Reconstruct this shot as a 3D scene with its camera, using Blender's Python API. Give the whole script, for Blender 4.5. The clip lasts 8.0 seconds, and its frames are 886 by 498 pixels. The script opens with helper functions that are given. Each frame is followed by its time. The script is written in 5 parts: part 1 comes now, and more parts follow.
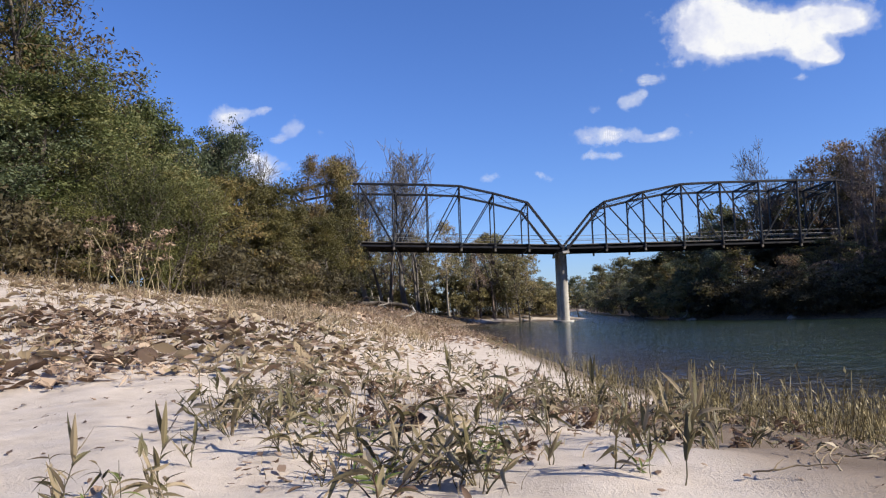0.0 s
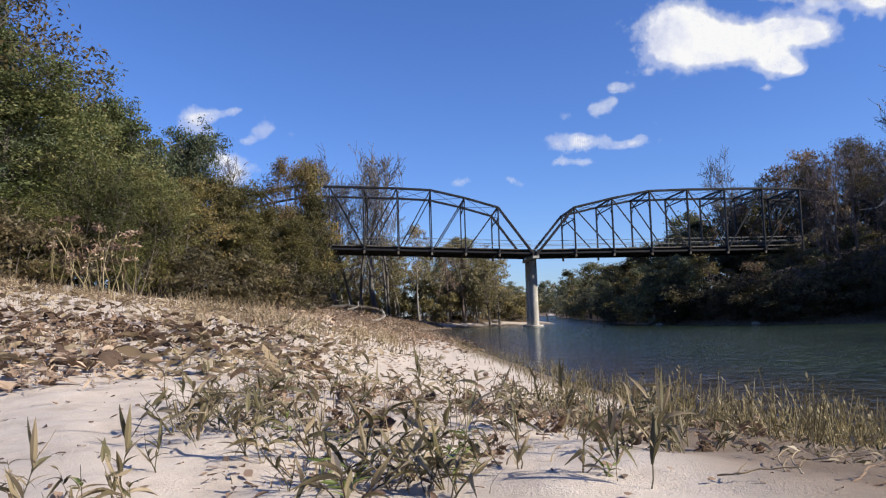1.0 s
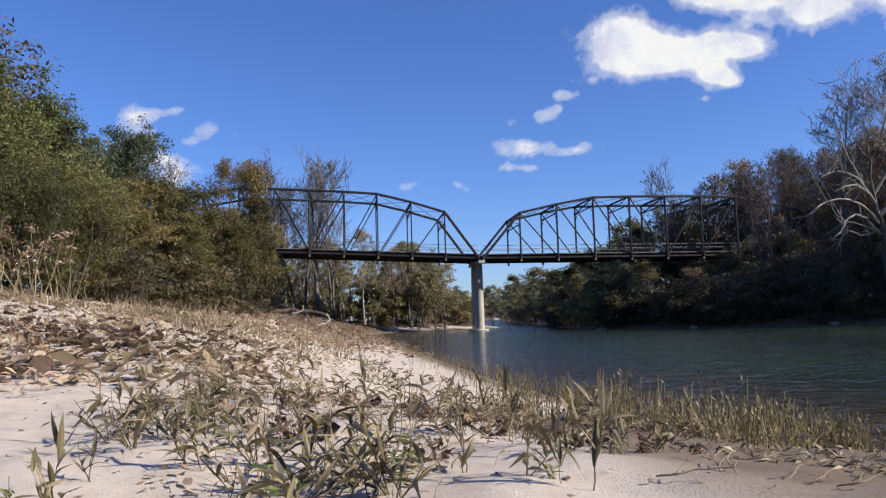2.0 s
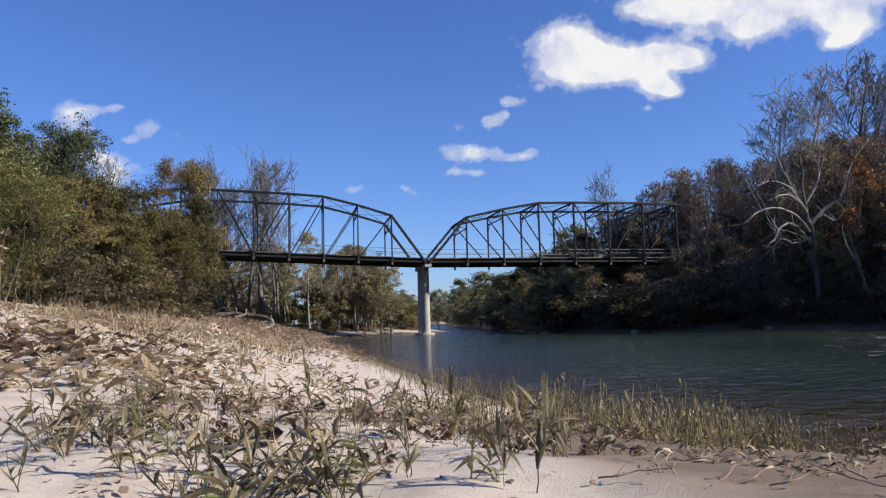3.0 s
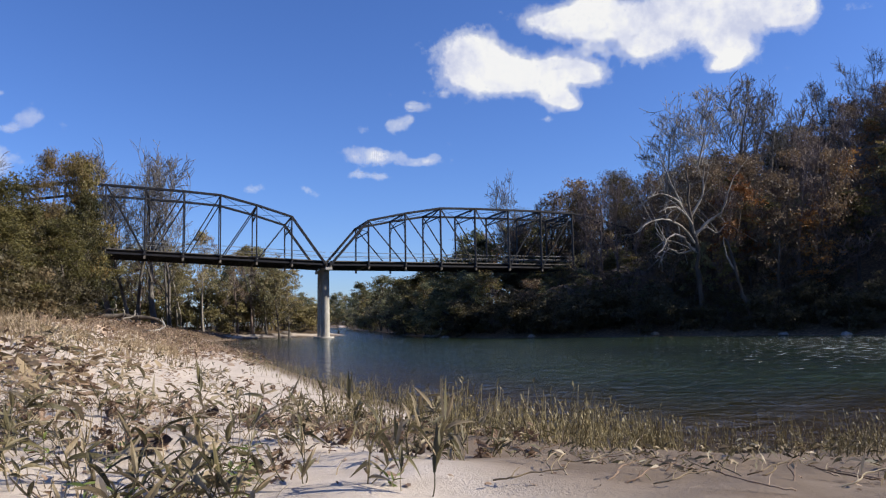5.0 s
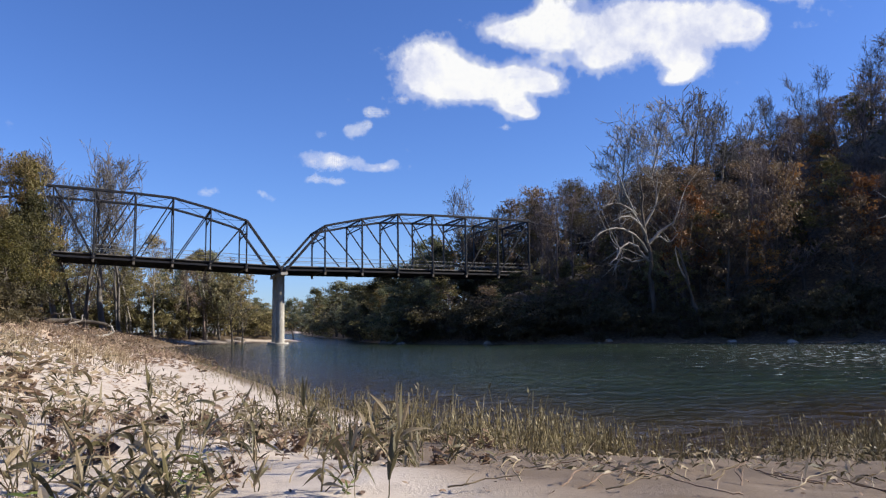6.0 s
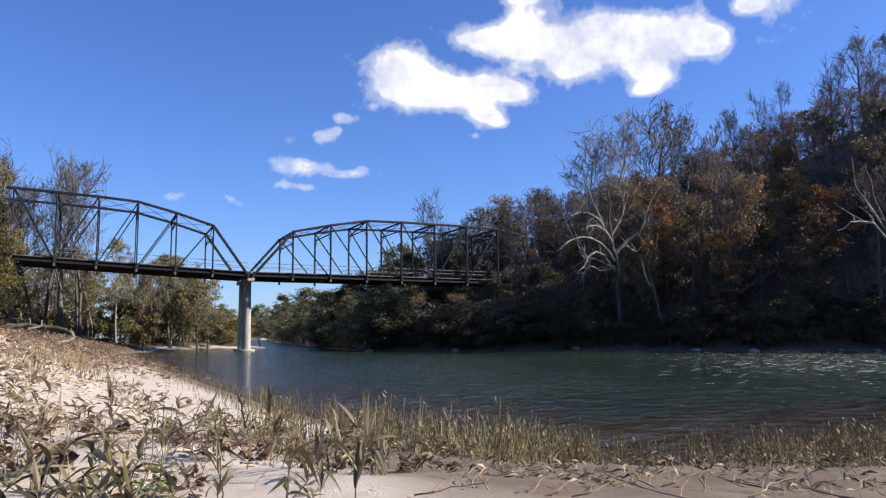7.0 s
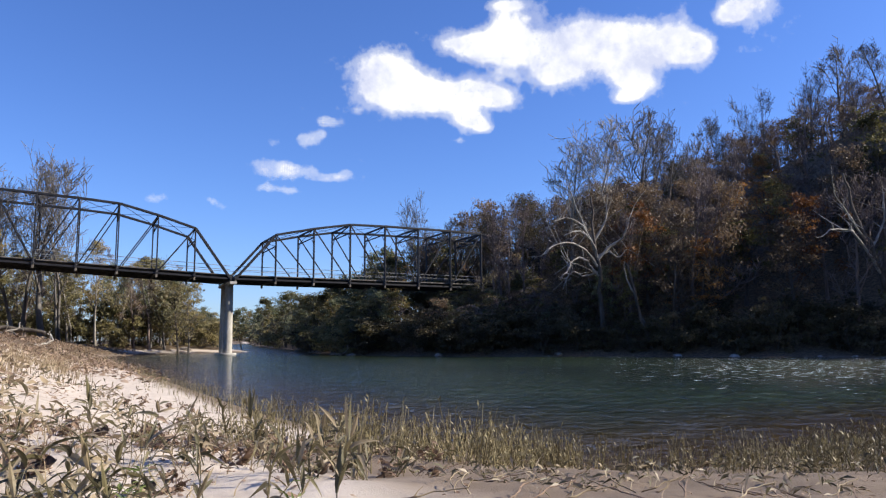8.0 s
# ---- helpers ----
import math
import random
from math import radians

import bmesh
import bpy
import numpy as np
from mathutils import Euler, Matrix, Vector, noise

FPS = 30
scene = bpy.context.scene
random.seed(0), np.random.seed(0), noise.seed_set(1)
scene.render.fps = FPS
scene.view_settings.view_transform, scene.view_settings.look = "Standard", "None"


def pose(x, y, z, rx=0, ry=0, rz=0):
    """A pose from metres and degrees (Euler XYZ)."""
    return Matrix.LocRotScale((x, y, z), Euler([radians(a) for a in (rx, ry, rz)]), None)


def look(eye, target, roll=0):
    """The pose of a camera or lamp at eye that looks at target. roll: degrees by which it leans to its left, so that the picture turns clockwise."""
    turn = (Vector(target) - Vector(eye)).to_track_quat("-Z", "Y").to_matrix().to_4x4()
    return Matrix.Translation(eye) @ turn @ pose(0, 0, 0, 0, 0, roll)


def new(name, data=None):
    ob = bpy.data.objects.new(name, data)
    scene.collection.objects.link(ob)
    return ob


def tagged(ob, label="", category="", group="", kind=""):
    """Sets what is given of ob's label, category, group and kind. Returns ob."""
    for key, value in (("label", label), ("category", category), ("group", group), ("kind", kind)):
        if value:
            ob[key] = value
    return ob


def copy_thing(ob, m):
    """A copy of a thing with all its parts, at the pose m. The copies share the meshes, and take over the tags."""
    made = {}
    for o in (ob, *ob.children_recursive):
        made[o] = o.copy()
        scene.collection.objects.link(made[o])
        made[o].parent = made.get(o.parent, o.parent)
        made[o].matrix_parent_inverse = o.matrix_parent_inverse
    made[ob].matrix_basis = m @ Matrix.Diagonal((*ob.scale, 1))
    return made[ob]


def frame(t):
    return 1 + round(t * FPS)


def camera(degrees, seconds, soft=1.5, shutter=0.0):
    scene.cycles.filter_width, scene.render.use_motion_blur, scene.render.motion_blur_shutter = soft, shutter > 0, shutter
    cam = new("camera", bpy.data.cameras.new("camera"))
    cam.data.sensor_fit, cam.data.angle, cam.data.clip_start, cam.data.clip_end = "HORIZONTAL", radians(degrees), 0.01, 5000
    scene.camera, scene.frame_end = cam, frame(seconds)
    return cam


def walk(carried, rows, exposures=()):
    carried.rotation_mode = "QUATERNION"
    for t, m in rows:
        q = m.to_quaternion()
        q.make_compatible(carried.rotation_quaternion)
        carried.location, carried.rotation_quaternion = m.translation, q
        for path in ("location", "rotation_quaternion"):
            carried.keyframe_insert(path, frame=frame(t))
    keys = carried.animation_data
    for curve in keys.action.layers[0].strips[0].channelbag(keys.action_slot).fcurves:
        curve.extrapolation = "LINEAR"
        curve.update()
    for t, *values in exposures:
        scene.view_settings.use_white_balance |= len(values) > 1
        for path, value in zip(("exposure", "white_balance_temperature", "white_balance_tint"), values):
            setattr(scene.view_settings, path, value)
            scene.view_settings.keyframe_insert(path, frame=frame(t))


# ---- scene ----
cam = camera(62.2, 8.0, soft=1.25)
EYE = (0.0, 0.0, 1.1)
PATH = [
    (0.0, 94.926, 2.018, 0.174), (0.5, 95.013, 1.852, -0.643), (1.0, 95.16, 1.7, -2.155), (1.5, 95.278, 1.706, -4.226),
    (3.0, 95.549, 1.566, -10.553), (3.5, 95.601, 1.491, -12.601), (4.0, 95.605, 1.354, -14.46), (4.5, 95.585, 1.24, -16.402),
    (6.0, 96.114, 0.865, -21.678), (6.5, 96.37, 0.735, -23.09), (7.0, 96.654, 0.584, -24.147), (7.5, 96.876, 0.408, -24.957),
    (8.0, 96.99, 0.318, -25.465)]
walk(cam, [(t, pose(*EYE, rx, ry, rz)) for t, rx, ry, rz in PATH], exposures=[(0.0, 0.55), (1.5, 0.5), (4.5, 0.44), (6.0, 0.56), (8.0, 0.72)])

# ---- light: clear autumn sky, sun high over the wooded hill ----
SUN_AZ, SUN_EL = 114.0, 33.0   # degrees clockwise from +y, and above the horizon
world = bpy.data.worlds.new("world")
scene.world = world
world.use_nodes = True
wn, wl = world.node_tree.nodes, world.node_tree.links
sky = wn.new("ShaderNodeTexSky")
sky.sky_type, sky.sun_disc = "NISHITA", False
sky.sun_elevation, sky.sun_rotation = radians(SUN_EL), radians(SUN_AZ)
sky.air_density, sky.dust_density, sky.ozone_density = 1.0, 0.3, 2.6
deep = wn.new("ShaderNodeHueSaturation")
deep.inputs["Saturation"].default_value = 1.08
hue = wn.new("ShaderNodeMix")
hue.data_type, hue.blend_type = "RGBA", "MULTIPLY"
hue.inputs[0].default_value, hue.inputs[7].default_value = 1.0, (0.7, 0.87, 1.36, 1)
wl.new(sky.outputs[0], deep.inputs["Color"])
wl.new(deep.outputs[0], hue.inputs[6])
wl.new(hue.outputs[2], wn["Background"].inputs[0])
wn["Background"].inputs[1].default_value = 0.084
sun = new("sun", bpy.data.lights.new("sun", "SUN"))
sun.data.energy, sun.data.angle, sun.data.color = 5.0, radians(0.6), (1.0, 0.92, 0.81)
_a, _e = radians(SUN_AZ), radians(SUN_EL)
sun.matrix_world = look((math.sin(_a) * math.cos(_e) * 50, math.cos(_a) * math.cos(_e) * 50, math.sin(_e) * 50), (0, 0, 0))


# ---- materials ----
def material(name):
    m = bpy.data.materials.new(name)
    m.use_nodes = True
    return m, m.node_tree.nodes, m.node_tree.links, m.node_tree.nodes["Principled BSDF"]


def ramp(nodes, stops):
    r = nodes.new("ShaderNodeValToRGB")
    el = r.color_ramp.elements
    while len(el) < len(stops):
        el.new(0.5)
    for e, (p, c) in zip(el, stops):
        e.position, e.color = p, (*c, 1)
    return r


def noise_tex(nodes, links, coord, scale, detail=4, rough=0.55, stretch=None):
    n = nodes.new("ShaderNodeTexNoise")
    n.inputs["Scale"].default_value, n.inputs["Detail"].default_value, n.inputs["Roughness"].default_value = scale, detail, rough
    if stretch:
        mp = nodes.new("ShaderNodeMapping")
        mp.inputs["Scale"].default_value = stretch
        links.new(coord, mp.inputs[0])
        coord = mp.outputs[0]
    links.new(coord, n.inputs["Vector"])
    return n


def bump(nodes, links, height, bsdf, strength, distance, base=None):
    b = nodes.new("ShaderNodeBump")
    b.inputs["Strength"].default_value, b.inputs["Distance"].default_value = strength, distance
    links.new(height, b.inputs["Height"])
    if base:
        links.new(base.outputs[0], b.inputs["Normal"])
    links.new(b.outputs[0], bsdf.inputs["Normal"])
    return b


def mix(nodes, links, a, b, fac, mode="MIX"):
    m = nodes.new("ShaderNodeMix")
    m.data_type, m.blend_type = "RGBA", mode
    for value, socket in ((fac, m.inputs[0]), (a, m.inputs[6]), (b, m.inputs[7])):
        if isinstance(value, (int, float)):
            socket.default_value = value
        elif isinstance(value, tuple):
            socket.default_value = (*value, 1)
        else:
            links.new(value, socket)
    return m.outputs[2]


def rough_surface(name, c1, c2, c3, scale, roughness=0.85, bump_d=0.02, metallic=0.0, stretch=None):
    """Two-scale mottled surface with relief."""
    m, n, l, b = material(name)
    co = n.new("ShaderNodeTexCoord").outputs["Object"]
    big = noise_tex(n, l, co, scale, 5, 0.6, stretch)
    small = noise_tex(n, l, co, scale * 9, 4, 0.65, stretch)
    r = ramp(n, [(0.3, c1), (0.52, c2), (0.72, c3)])
    l.new(big.outputs[0], r.inputs[0])
    s = ramp(n, [(0.3, (0.62, 0.62, 0.62)), (0.7, (1.1, 1.1, 1.1))])
    l.new(small.outputs[0], s.inputs[0])
    l.new(mix(n, l, r.outputs[0], s.outputs[0], 0.8, "MULTIPLY"), b.inputs["Base Color"])
    b.inputs["Roughness"].default_value, b.inputs["Metallic"].default_value = roughness, metallic
    bump(n, l, small.outputs[0], b, 0.6, bump_d)
    return m


def leaf_material(name, stops, translucent=0.35, roughness=0.55, spread=0.22):
    """Leaves: a colour from a run of tints, leaf by leaf and plant by plant."""
    m, n, l, b = material(name)
    isl = n.new("ShaderNodeNewGeometry").outputs["Random Per Island"]
    obr = n.new("ShaderNodeObjectInfo").outputs["Random"]
    co = n.new("ShaderNodeTexCoord").outputs["Object"]
    patch = noise_tex(n, l, co, 0.45, 2)
    a = n.new("ShaderNodeMath"); a.operation = "MULTIPLY_ADD"
    l.new(isl, a.inputs[0]); a.inputs[1].default_value = spread
    l.new(patch.outputs[0], a.inputs[2])
    c = n.new("ShaderNodeMath"); c.operation = "MULTIPLY_ADD"
    l.new(obr, c.inputs[0]); c.inputs[1].default_value = 0.45
    l.new(a.outputs[0], c.inputs[2])
    d = n.new("ShaderNodeMath"); d.operation = "SUBTRACT"
    l.new(c.outputs[0], d.inputs[0]); d.inputs[1].default_value = 0.225 + spread / 2
    r = ramp(n, stops)
    l.new(d.outputs[0], r.inputs[0])
    l.new(r.outputs[0], b.inputs["Base Color"])
    b.inputs["Roughness"].default_value = roughness
    b.inputs["Specular IOR Level"].default_value = 0.3
    t = n.new("ShaderNodeBsdfTranslucent")
    l.new(r.outputs[0], t.inputs[0])
    ms = n.new("ShaderNodeMixShader")
    ms.inputs[0].default_value = translucent
    l.new(b.outputs[0], ms.inputs[1]); l.new(t.outputs[0], ms.inputs[2])
    l.new(ms.outputs[0], n["Material Output"].inputs[0])
    return m


def ground_material():
    """Pale river sand on the bar, damp at the water, leaf litter and brown soil under the woods."""
    m, n, l, b = material("sand_and_soil")
    co = n.new("ShaderNodeTexCoord").outputs["Object"]
    big = noise_tex(n, l, co, 0.35, 5, 0.6)
    mid = noise_tex(n, l, co, 4.0, 5, 0.6)
    fine = noise_tex(n, l, co, 90.0, 3, 0.7)
    sand = ramp(n, [(0.3, (0.42, 0.35, 0.28)), (0.5, (0.52, 0.445, 0.365)), (0.7, (0.58, 0.505, 0.425))])
    l.new(mid.outputs[0], sand.inputs[0])
    speck = ramp(n, [(0.28, (0.6, 0.55, 0.5)), (0.42, (1, 1, 1))])
    l.new(fine.outputs[0], speck.inputs[0])
    dry = mix(n, l, sand.outputs[0], speck.outputs[0], 0.55, "MULTIPLY")
    soil = ramp(n, [(0.3, (0.045, 0.03, 0.018)), (0.5, (0.1, 0.066, 0.036)), (0.68, (0.19, 0.13, 0.07))])
    l.new(mid.outputs[0], soil.inputs[0])
    att = n.new("ShaderNodeAttribute"); att.attribute_name = "soil"
    wet = n.new("ShaderNodeAttribute"); wet.attribute_name = "wet"
    edge = n.new("ShaderNodeMath"); edge.operation = "MULTIPLY_ADD"
    l.new(big.outputs[0], edge.inputs[0]); edge.inputs[1].default_value = 0.9
    l.new(att.outputs["Fac"], edge.inputs[2])
    er = ramp(n, [(0.62, (0, 0, 0)), (0.95, (1, 1, 1))])
    l.new(edge.outputs[0], er.inputs[0])
    base = mix(n, l, dry, soil.outputs[0], er.outputs[0])
    w2 = n.new("ShaderNodeMath"); w2.operation = "MULTIPLY_ADD"
    l.new(mid.outputs[0], w2.inputs[0]); w2.inputs[1].default_value = 0.5
    l.new(wet.outputs["Fac"], w2.inputs[2])
    wr = ramp(n, [(0.32, (0, 0, 0)), (1.0, (1, 1, 1))])
    l.new(w2.outputs[0], wr.inputs[0])
    l.new(mix(n, l, base, (0.165, 0.12, 0.08), wr.outputs[0]), b.inputs["Base Color"])
    b.inputs["Roughness"].default_value = 0.9
    b1 = bump(n, l, mid.outputs[0], b, 0.4, 0.04)
    bump(n, l, fine.outputs[0], b, 0.7, 0.009, b1)
    return m


def water_material():
    m, n, l, b = material("river_water")
    co = n.new("ShaderNodeTexCoord").outputs["Object"]
    w1 = noise_tex(n, l, co, 1.15, 4, 0.6, (0.8, 1.15, 1))
    w1.inputs["Distortion"].default_value = 0.9
    w2 = noise_tex(n, l, co, 5.5, 3, 0.6, (0.75, 1.2, 1))
    w2.inputs["Distortion"].default_value = 0.6
    col = ramp(n, [(0.3, (0.012, 0.02, 0.008)), (0.7, (0.026, 0.04, 0.017))])
    l.new(noise_tex(n, l, co, 0.12, 3).outputs[0], col.inputs[0])
    sh = n.new("ShaderNodeAttribute"); sh.attribute_name = "shallow"
    l.new(mix(n, l, col.outputs[0], (0.046, 0.03, 0.014), sh.outputs["Fac"]), b.inputs["Base Color"])
    b.inputs["Roughness"].default_value = 0.092
    b.inputs["IOR"].default_value = 1.33
    b.inputs["Specular IOR Level"].default_value = 0.3
    rif = n.new("ShaderNodeAttribute"); rif.attribute_name = "riffle"
    chop = n.new("ShaderNodeMath"); chop.operation = "MULTIPLY_ADD"
    l.new(rif.outputs["Fac"], chop.inputs[0]); chop.inputs[1].default_value = 3.6; chop.inputs[2].default_value = 1.25
    high = n.new("ShaderNodeMath"); high.operation = "MULTIPLY"
    l.new(w1.outputs[0], high.inputs[0]); l.new(chop.outputs[0], high.inputs[1])
    b1 = bump(n, l, high.outputs[0], b, 0.9, 0.22)
    gust = noise_tex(n, l, co, 0.11, 4, 0.6, (0.6, 1.3, 1))
    gr = ramp(n, [(0.38, (0.15, 0.15, 0.15)), (0.62, (1.25, 1.25, 1.25))])
    l.new(gust.outputs[0], gr.inputs[0])
    fine = n.new("ShaderNodeMath"); fine.operation = "MULTIPLY"
    l.new(w2.outputs[0], fine.inputs[0]); l.new(gr.outputs[0], fine.inputs[1])
    bump(n, l, fine.outputs[0], b, 0.8, 0.035, b1)
    streak = noise_tex(n, l, co, 2.3, 6, 0.72, (0.5, 1.5, 1))
    sm = n.new("ShaderNodeMath"); sm.operation = "MULTIPLY_ADD"
    l.new(rif.outputs["Fac"], sm.inputs[0]); sm.inputs[1].default_value = 0.125
    l.new(streak.outputs[0], sm.inputs[2])
    foam = ramp(n, [(0.705, (0, 0, 0)), (0.76, (1, 1, 1))])
    l.new(sm.outputs[0], foam.inputs[0])
    white = n.new("ShaderNodeBsdfDiffuse")
    white.inputs[0].default_value = (0.75, 0.78, 0.78, 1)
    ms = n.new("ShaderNodeMixShader")
    l.new(foam.outputs[0], ms.inputs[0]); l.new(b.outputs[0], ms.inputs[1]); l.new(white.outputs[0], ms.inputs[2])
    l.new(ms.outputs[0], n["Material Output"].inputs[0])
    return m


SAND, WATER = ground_material(), water_material()
IRON = rough_surface("weathered_iron", (0.008, 0.009, 0.013), (0.014, 0.015, 0.021), (0.028, 0.025, 0.027), 1.3, 0.7, 0.01, 0.1)
DECK = rough_surface("dark_deck_timber", (0.014, 0.012, 0.01), (0.026, 0.022, 0.018), (0.05, 0.042, 0.034), 0.8, 0.85, 0.02)
RAILING = rough_surface("grey_railing", (0.2, 0.2, 0.2), (0.3, 0.3, 0.29), (0.36, 0.35, 0.33), 2.0, 0.6, 0.005)
CONCRETE_RUST = rough_surface("weathered_plate", (0.09, 0.075, 0.06), (0.17, 0.15, 0.13), (0.26, 0.24, 0.21), 2.0, 0.7, 0.005)
CONCRETE = rough_surface("stained_concrete", (0.24, 0.21, 0.17), (0.46, 0.43, 0.37), (0.56, 0.54, 0.48), 0.5, 0.85, 0.03, stretch=(1, 1, 0.35))
BARK = rough_surface("grey_brown_bark", (0.045, 0.035, 0.027), (0.1, 0.082, 0.065), (0.19, 0.165, 0.14), 1.5, 0.9, 0.03, stretch=(1, 1, 0.25))
PALE_BARK = rough_surface("pale_sycamore_bark", (0.16, 0.13, 0.1), (0.32, 0.29, 0.245), (0.52, 0.49, 0.43), 0.8, 0.8, 0.02, stretch=(1, 1, 0.4))
GREY_BARK = rough_surface("grey_bare_bark", (0.075, 0.067, 0.058), (0.15, 0.135, 0.12), (0.26, 0.24, 0.21), 1.2, 0.9, 0.02, stretch=(1, 1, 0.3))
TWIG_BARK = rough_surface("purple_brown_twigs", (0.1, 0.075, 0.065), (0.18, 0.135, 0.115), (0.27, 0.215, 0.185), 1.2, 0.9, 0.02, stretch=(1, 1, 0.3))
ROCK = rough_surface("river_rock", (0.16, 0.14, 0.12), (0.3, 0.27, 0.235), (0.45, 0.42, 0.38), 2.5, 0.85, 0.03)
GREEN = leaf_material("green_leaves", [(0.2, (0.047, 0.061, 0.023)), (0.45, (0.117, 0.14, 0.05)), (0.65, (0.187, 0.199, 0.077)), (0.85, (0.293, 0.246, 0.105))])
OLIVE = leaf_material("olive_leaves", [(0.2, (0.049, 0.049, 0.02)), (0.45, (0.128, 0.115, 0.04)), (0.65, (0.221, 0.183, 0.066)), (0.85, (0.276, 0.183, 0.077))])
RUST = leaf_material("rust_leaves", [(0.2, (0.085, 0.065, 0.047)), (0.45, (0.165, 0.118, 0.074)), (0.65, (0.225, 0.15, 0.088)), (0.85, (0.28, 0.22, 0.115))])
ORANGE = leaf_material("orange_leaves", [(0.2, (0.12, 0.05, 0.02)), (0.45, (0.25, 0.11, 0.035)), (0.65, (0.36, 0.18, 0.055)), (0.85, (0.42, 0.27, 0.09))])
AMBER = leaf_material("amber_leaves", [(0.2, (0.052, 0.045, 0.022)), (0.45, (0.108, 0.084, 0.035)), (0.65, (0.159, 0.117, 0.047)), (0.85, (0.211, 0.145, 0.061))])
BANKLEAF = leaf_material("pale_olive_leaves", [(0.2, (0.13, 0.12, 0.055)), (0.45, (0.24, 0.21, 0.095)), (0.65, (0.31, 0.265, 0.125)), (0.85, (0.36, 0.27, 0.14))], 0.45)
# paled so that the haze over the far bank sits in the leaf colour
SLOPE = leaf_material("slope_green_leaves", [(0.2, (0.1, 0.115, 0.065)), (0.45, (0.19, 0.2, 0.11)), (0.65, (0.26, 0.25, 0.14)), (0.85, (0.31, 0.26, 0.15))], 0.42)
WILLOW = leaf_material("willow_leaves", [(0.2, (0.055, 0.061, 0.02)), (0.45, (0.105, 0.108, 0.033)), (0.65, (0.15, 0.144, 0.044)), (0.85, (0.188, 0.15, 0.061))])
# dark brush, lifted slightly for the glare haze at the hill foot
BRUSH = leaf_material("brush_leaves", [(0.2, (0.045, 0.04, 0.024)), (0.45, (0.095, 0.08, 0.042)), (0.65, (0.14, 0.115, 0.06)), (0.85, (0.19, 0.14, 0.08))])
GREYGREEN = leaf_material("grey_green_leaves", [(0.2, (0.065, 0.085, 0.046)), (0.5, (0.13, 0.156, 0.078)), (0.8, (0.221, 0.234, 0.13))])


# ---- mesh helpers ----
def mesh_object(name, verts, faces, mat, parent=None, label="", smooth=False):
    me = bpy.data.meshes.new(name)
    me.from_pydata([tuple(v) for v in verts], [], [tuple(f) for f in faces])
    me.update()
    if smooth:
        me.polygons.foreach_set("use_smooth", [True] * len(me.polygons))
    me.materials.append(mat)
    ob = new(name, me)
    if parent:
        ob.parent = parent
    if label:
        tagged(ob, label=label)
    return ob


def part(name, bm, mat, parent, label=""):
    me = bpy.data.meshes.new(name)
    bm.to_mesh(me)
    bm.free()
    me.materials.append(mat)
    ob = new(name, me)
    ob.parent = parent
    if label:
        tagged(ob, label=label)
    return ob


def thing(name, label, category, at=(0, 0, 0), turn=0.0, group="", kind=""):
    ob = new(name)
    ob.empty_display_size = 0.2
    ob.matrix_basis = pose(*at, 0, 0, turn)
    return tagged(ob, label, category, group, kind)


def bar(bm, p, q, w, h, up=(0, 0, 1)):
    """A rectangular bar from p to q, w wide and h deep, its edges slightly bevelled by a second ring."""
    p, q, up = Vector(p), Vector(q), Vector(up)
    d = (q - p).normalized()
    s = d.cross(up)
    if s.length < 1e-4:
        s = d.cross(Vector((0, 1, 0)))
    s.normalize()
    u = s.cross(d).normalized()
    c = 0.12 * min(w, h)
    ring = [(w / 2, h / 2 - c), (w / 2 - c, h / 2), (-w / 2 + c, h / 2), (-w / 2, h / 2 - c),
            (-w / 2, -h / 2 + c), (-w / 2 + c, -h / 2), (w / 2 - c, -h / 2), (w / 2, -h / 2 + c)]
    a = [bm.verts.new(p + s * x + u * y) for x, y in ring]
    b = [bm.verts.new(q + s * x + u * y) for x, y in ring]
    for i in range(8):
        bm.faces.new((a[i], a[(i + 1) % 8], b[(i + 1) % 8], b[i]))
    bm.faces.new(a[::-1])
    bm.faces.new(b)


# ---- the lie of the land ----
WATER_Z = -0.4
SHORE_NEAR = [(190, -80), (82, -19), (34, 3.4), (19.1, 6.8), (12.3, 7.0), (8.2, 6.3), (5.6, 6.8), (4.0, 9.0), (3.2, 15.7), (2.6, 30), (2.2, 41),
              (0.7, 58), (-0.3, 70), (2, 80), (7, 91), (12.5, 95), (19, 97), (19, 102), (18, 112), (20, 135), (25, 170), (39, 260), (90, 420)]
# unseen end turned so the raised hill stands sunward of the far bank
SHORE_FAR = [(100, 420), (49, 262), (34.5, 170), (30, 130), (26.5, 100), (23, 85), (21.5, 68), (29, 56), (40, 46.5), (51, 35.5), (61, 20), (70, 0), (84, -40), (160, -120)]


def line_distance(x, y, line):
    best = np.full(x.shape, 1e9)
    for (ax, ay), (bx, by) in zip(line, line[1:]):
        dx, dy = bx - ax, by - ay
        t = np.clip(((x - ax) * dx + (y - ay) * dy) / (dx * dx + dy * dy), 0, 1)
        best = np.minimum(best, np.hypot(x - ax - t * dx, y - ay - t * dy))
    return best


def in_river(x, y):
    ring = SHORE_NEAR + SHORE_FAR
    inside = np.zeros(x.shape, bool)
    for (ax, ay), (bx, by) in zip(ring, ring[1:] + ring[:1]):
        if ay != by:
            inside ^= ((ay > y) != (by > y)) & (x < (bx - ax) * (y - ay) / (by - ay) + ax)
    return inside


def smooth(v):
    v = np.clip(v, 0, 1)
    return v * v * (3 - 2 * v)


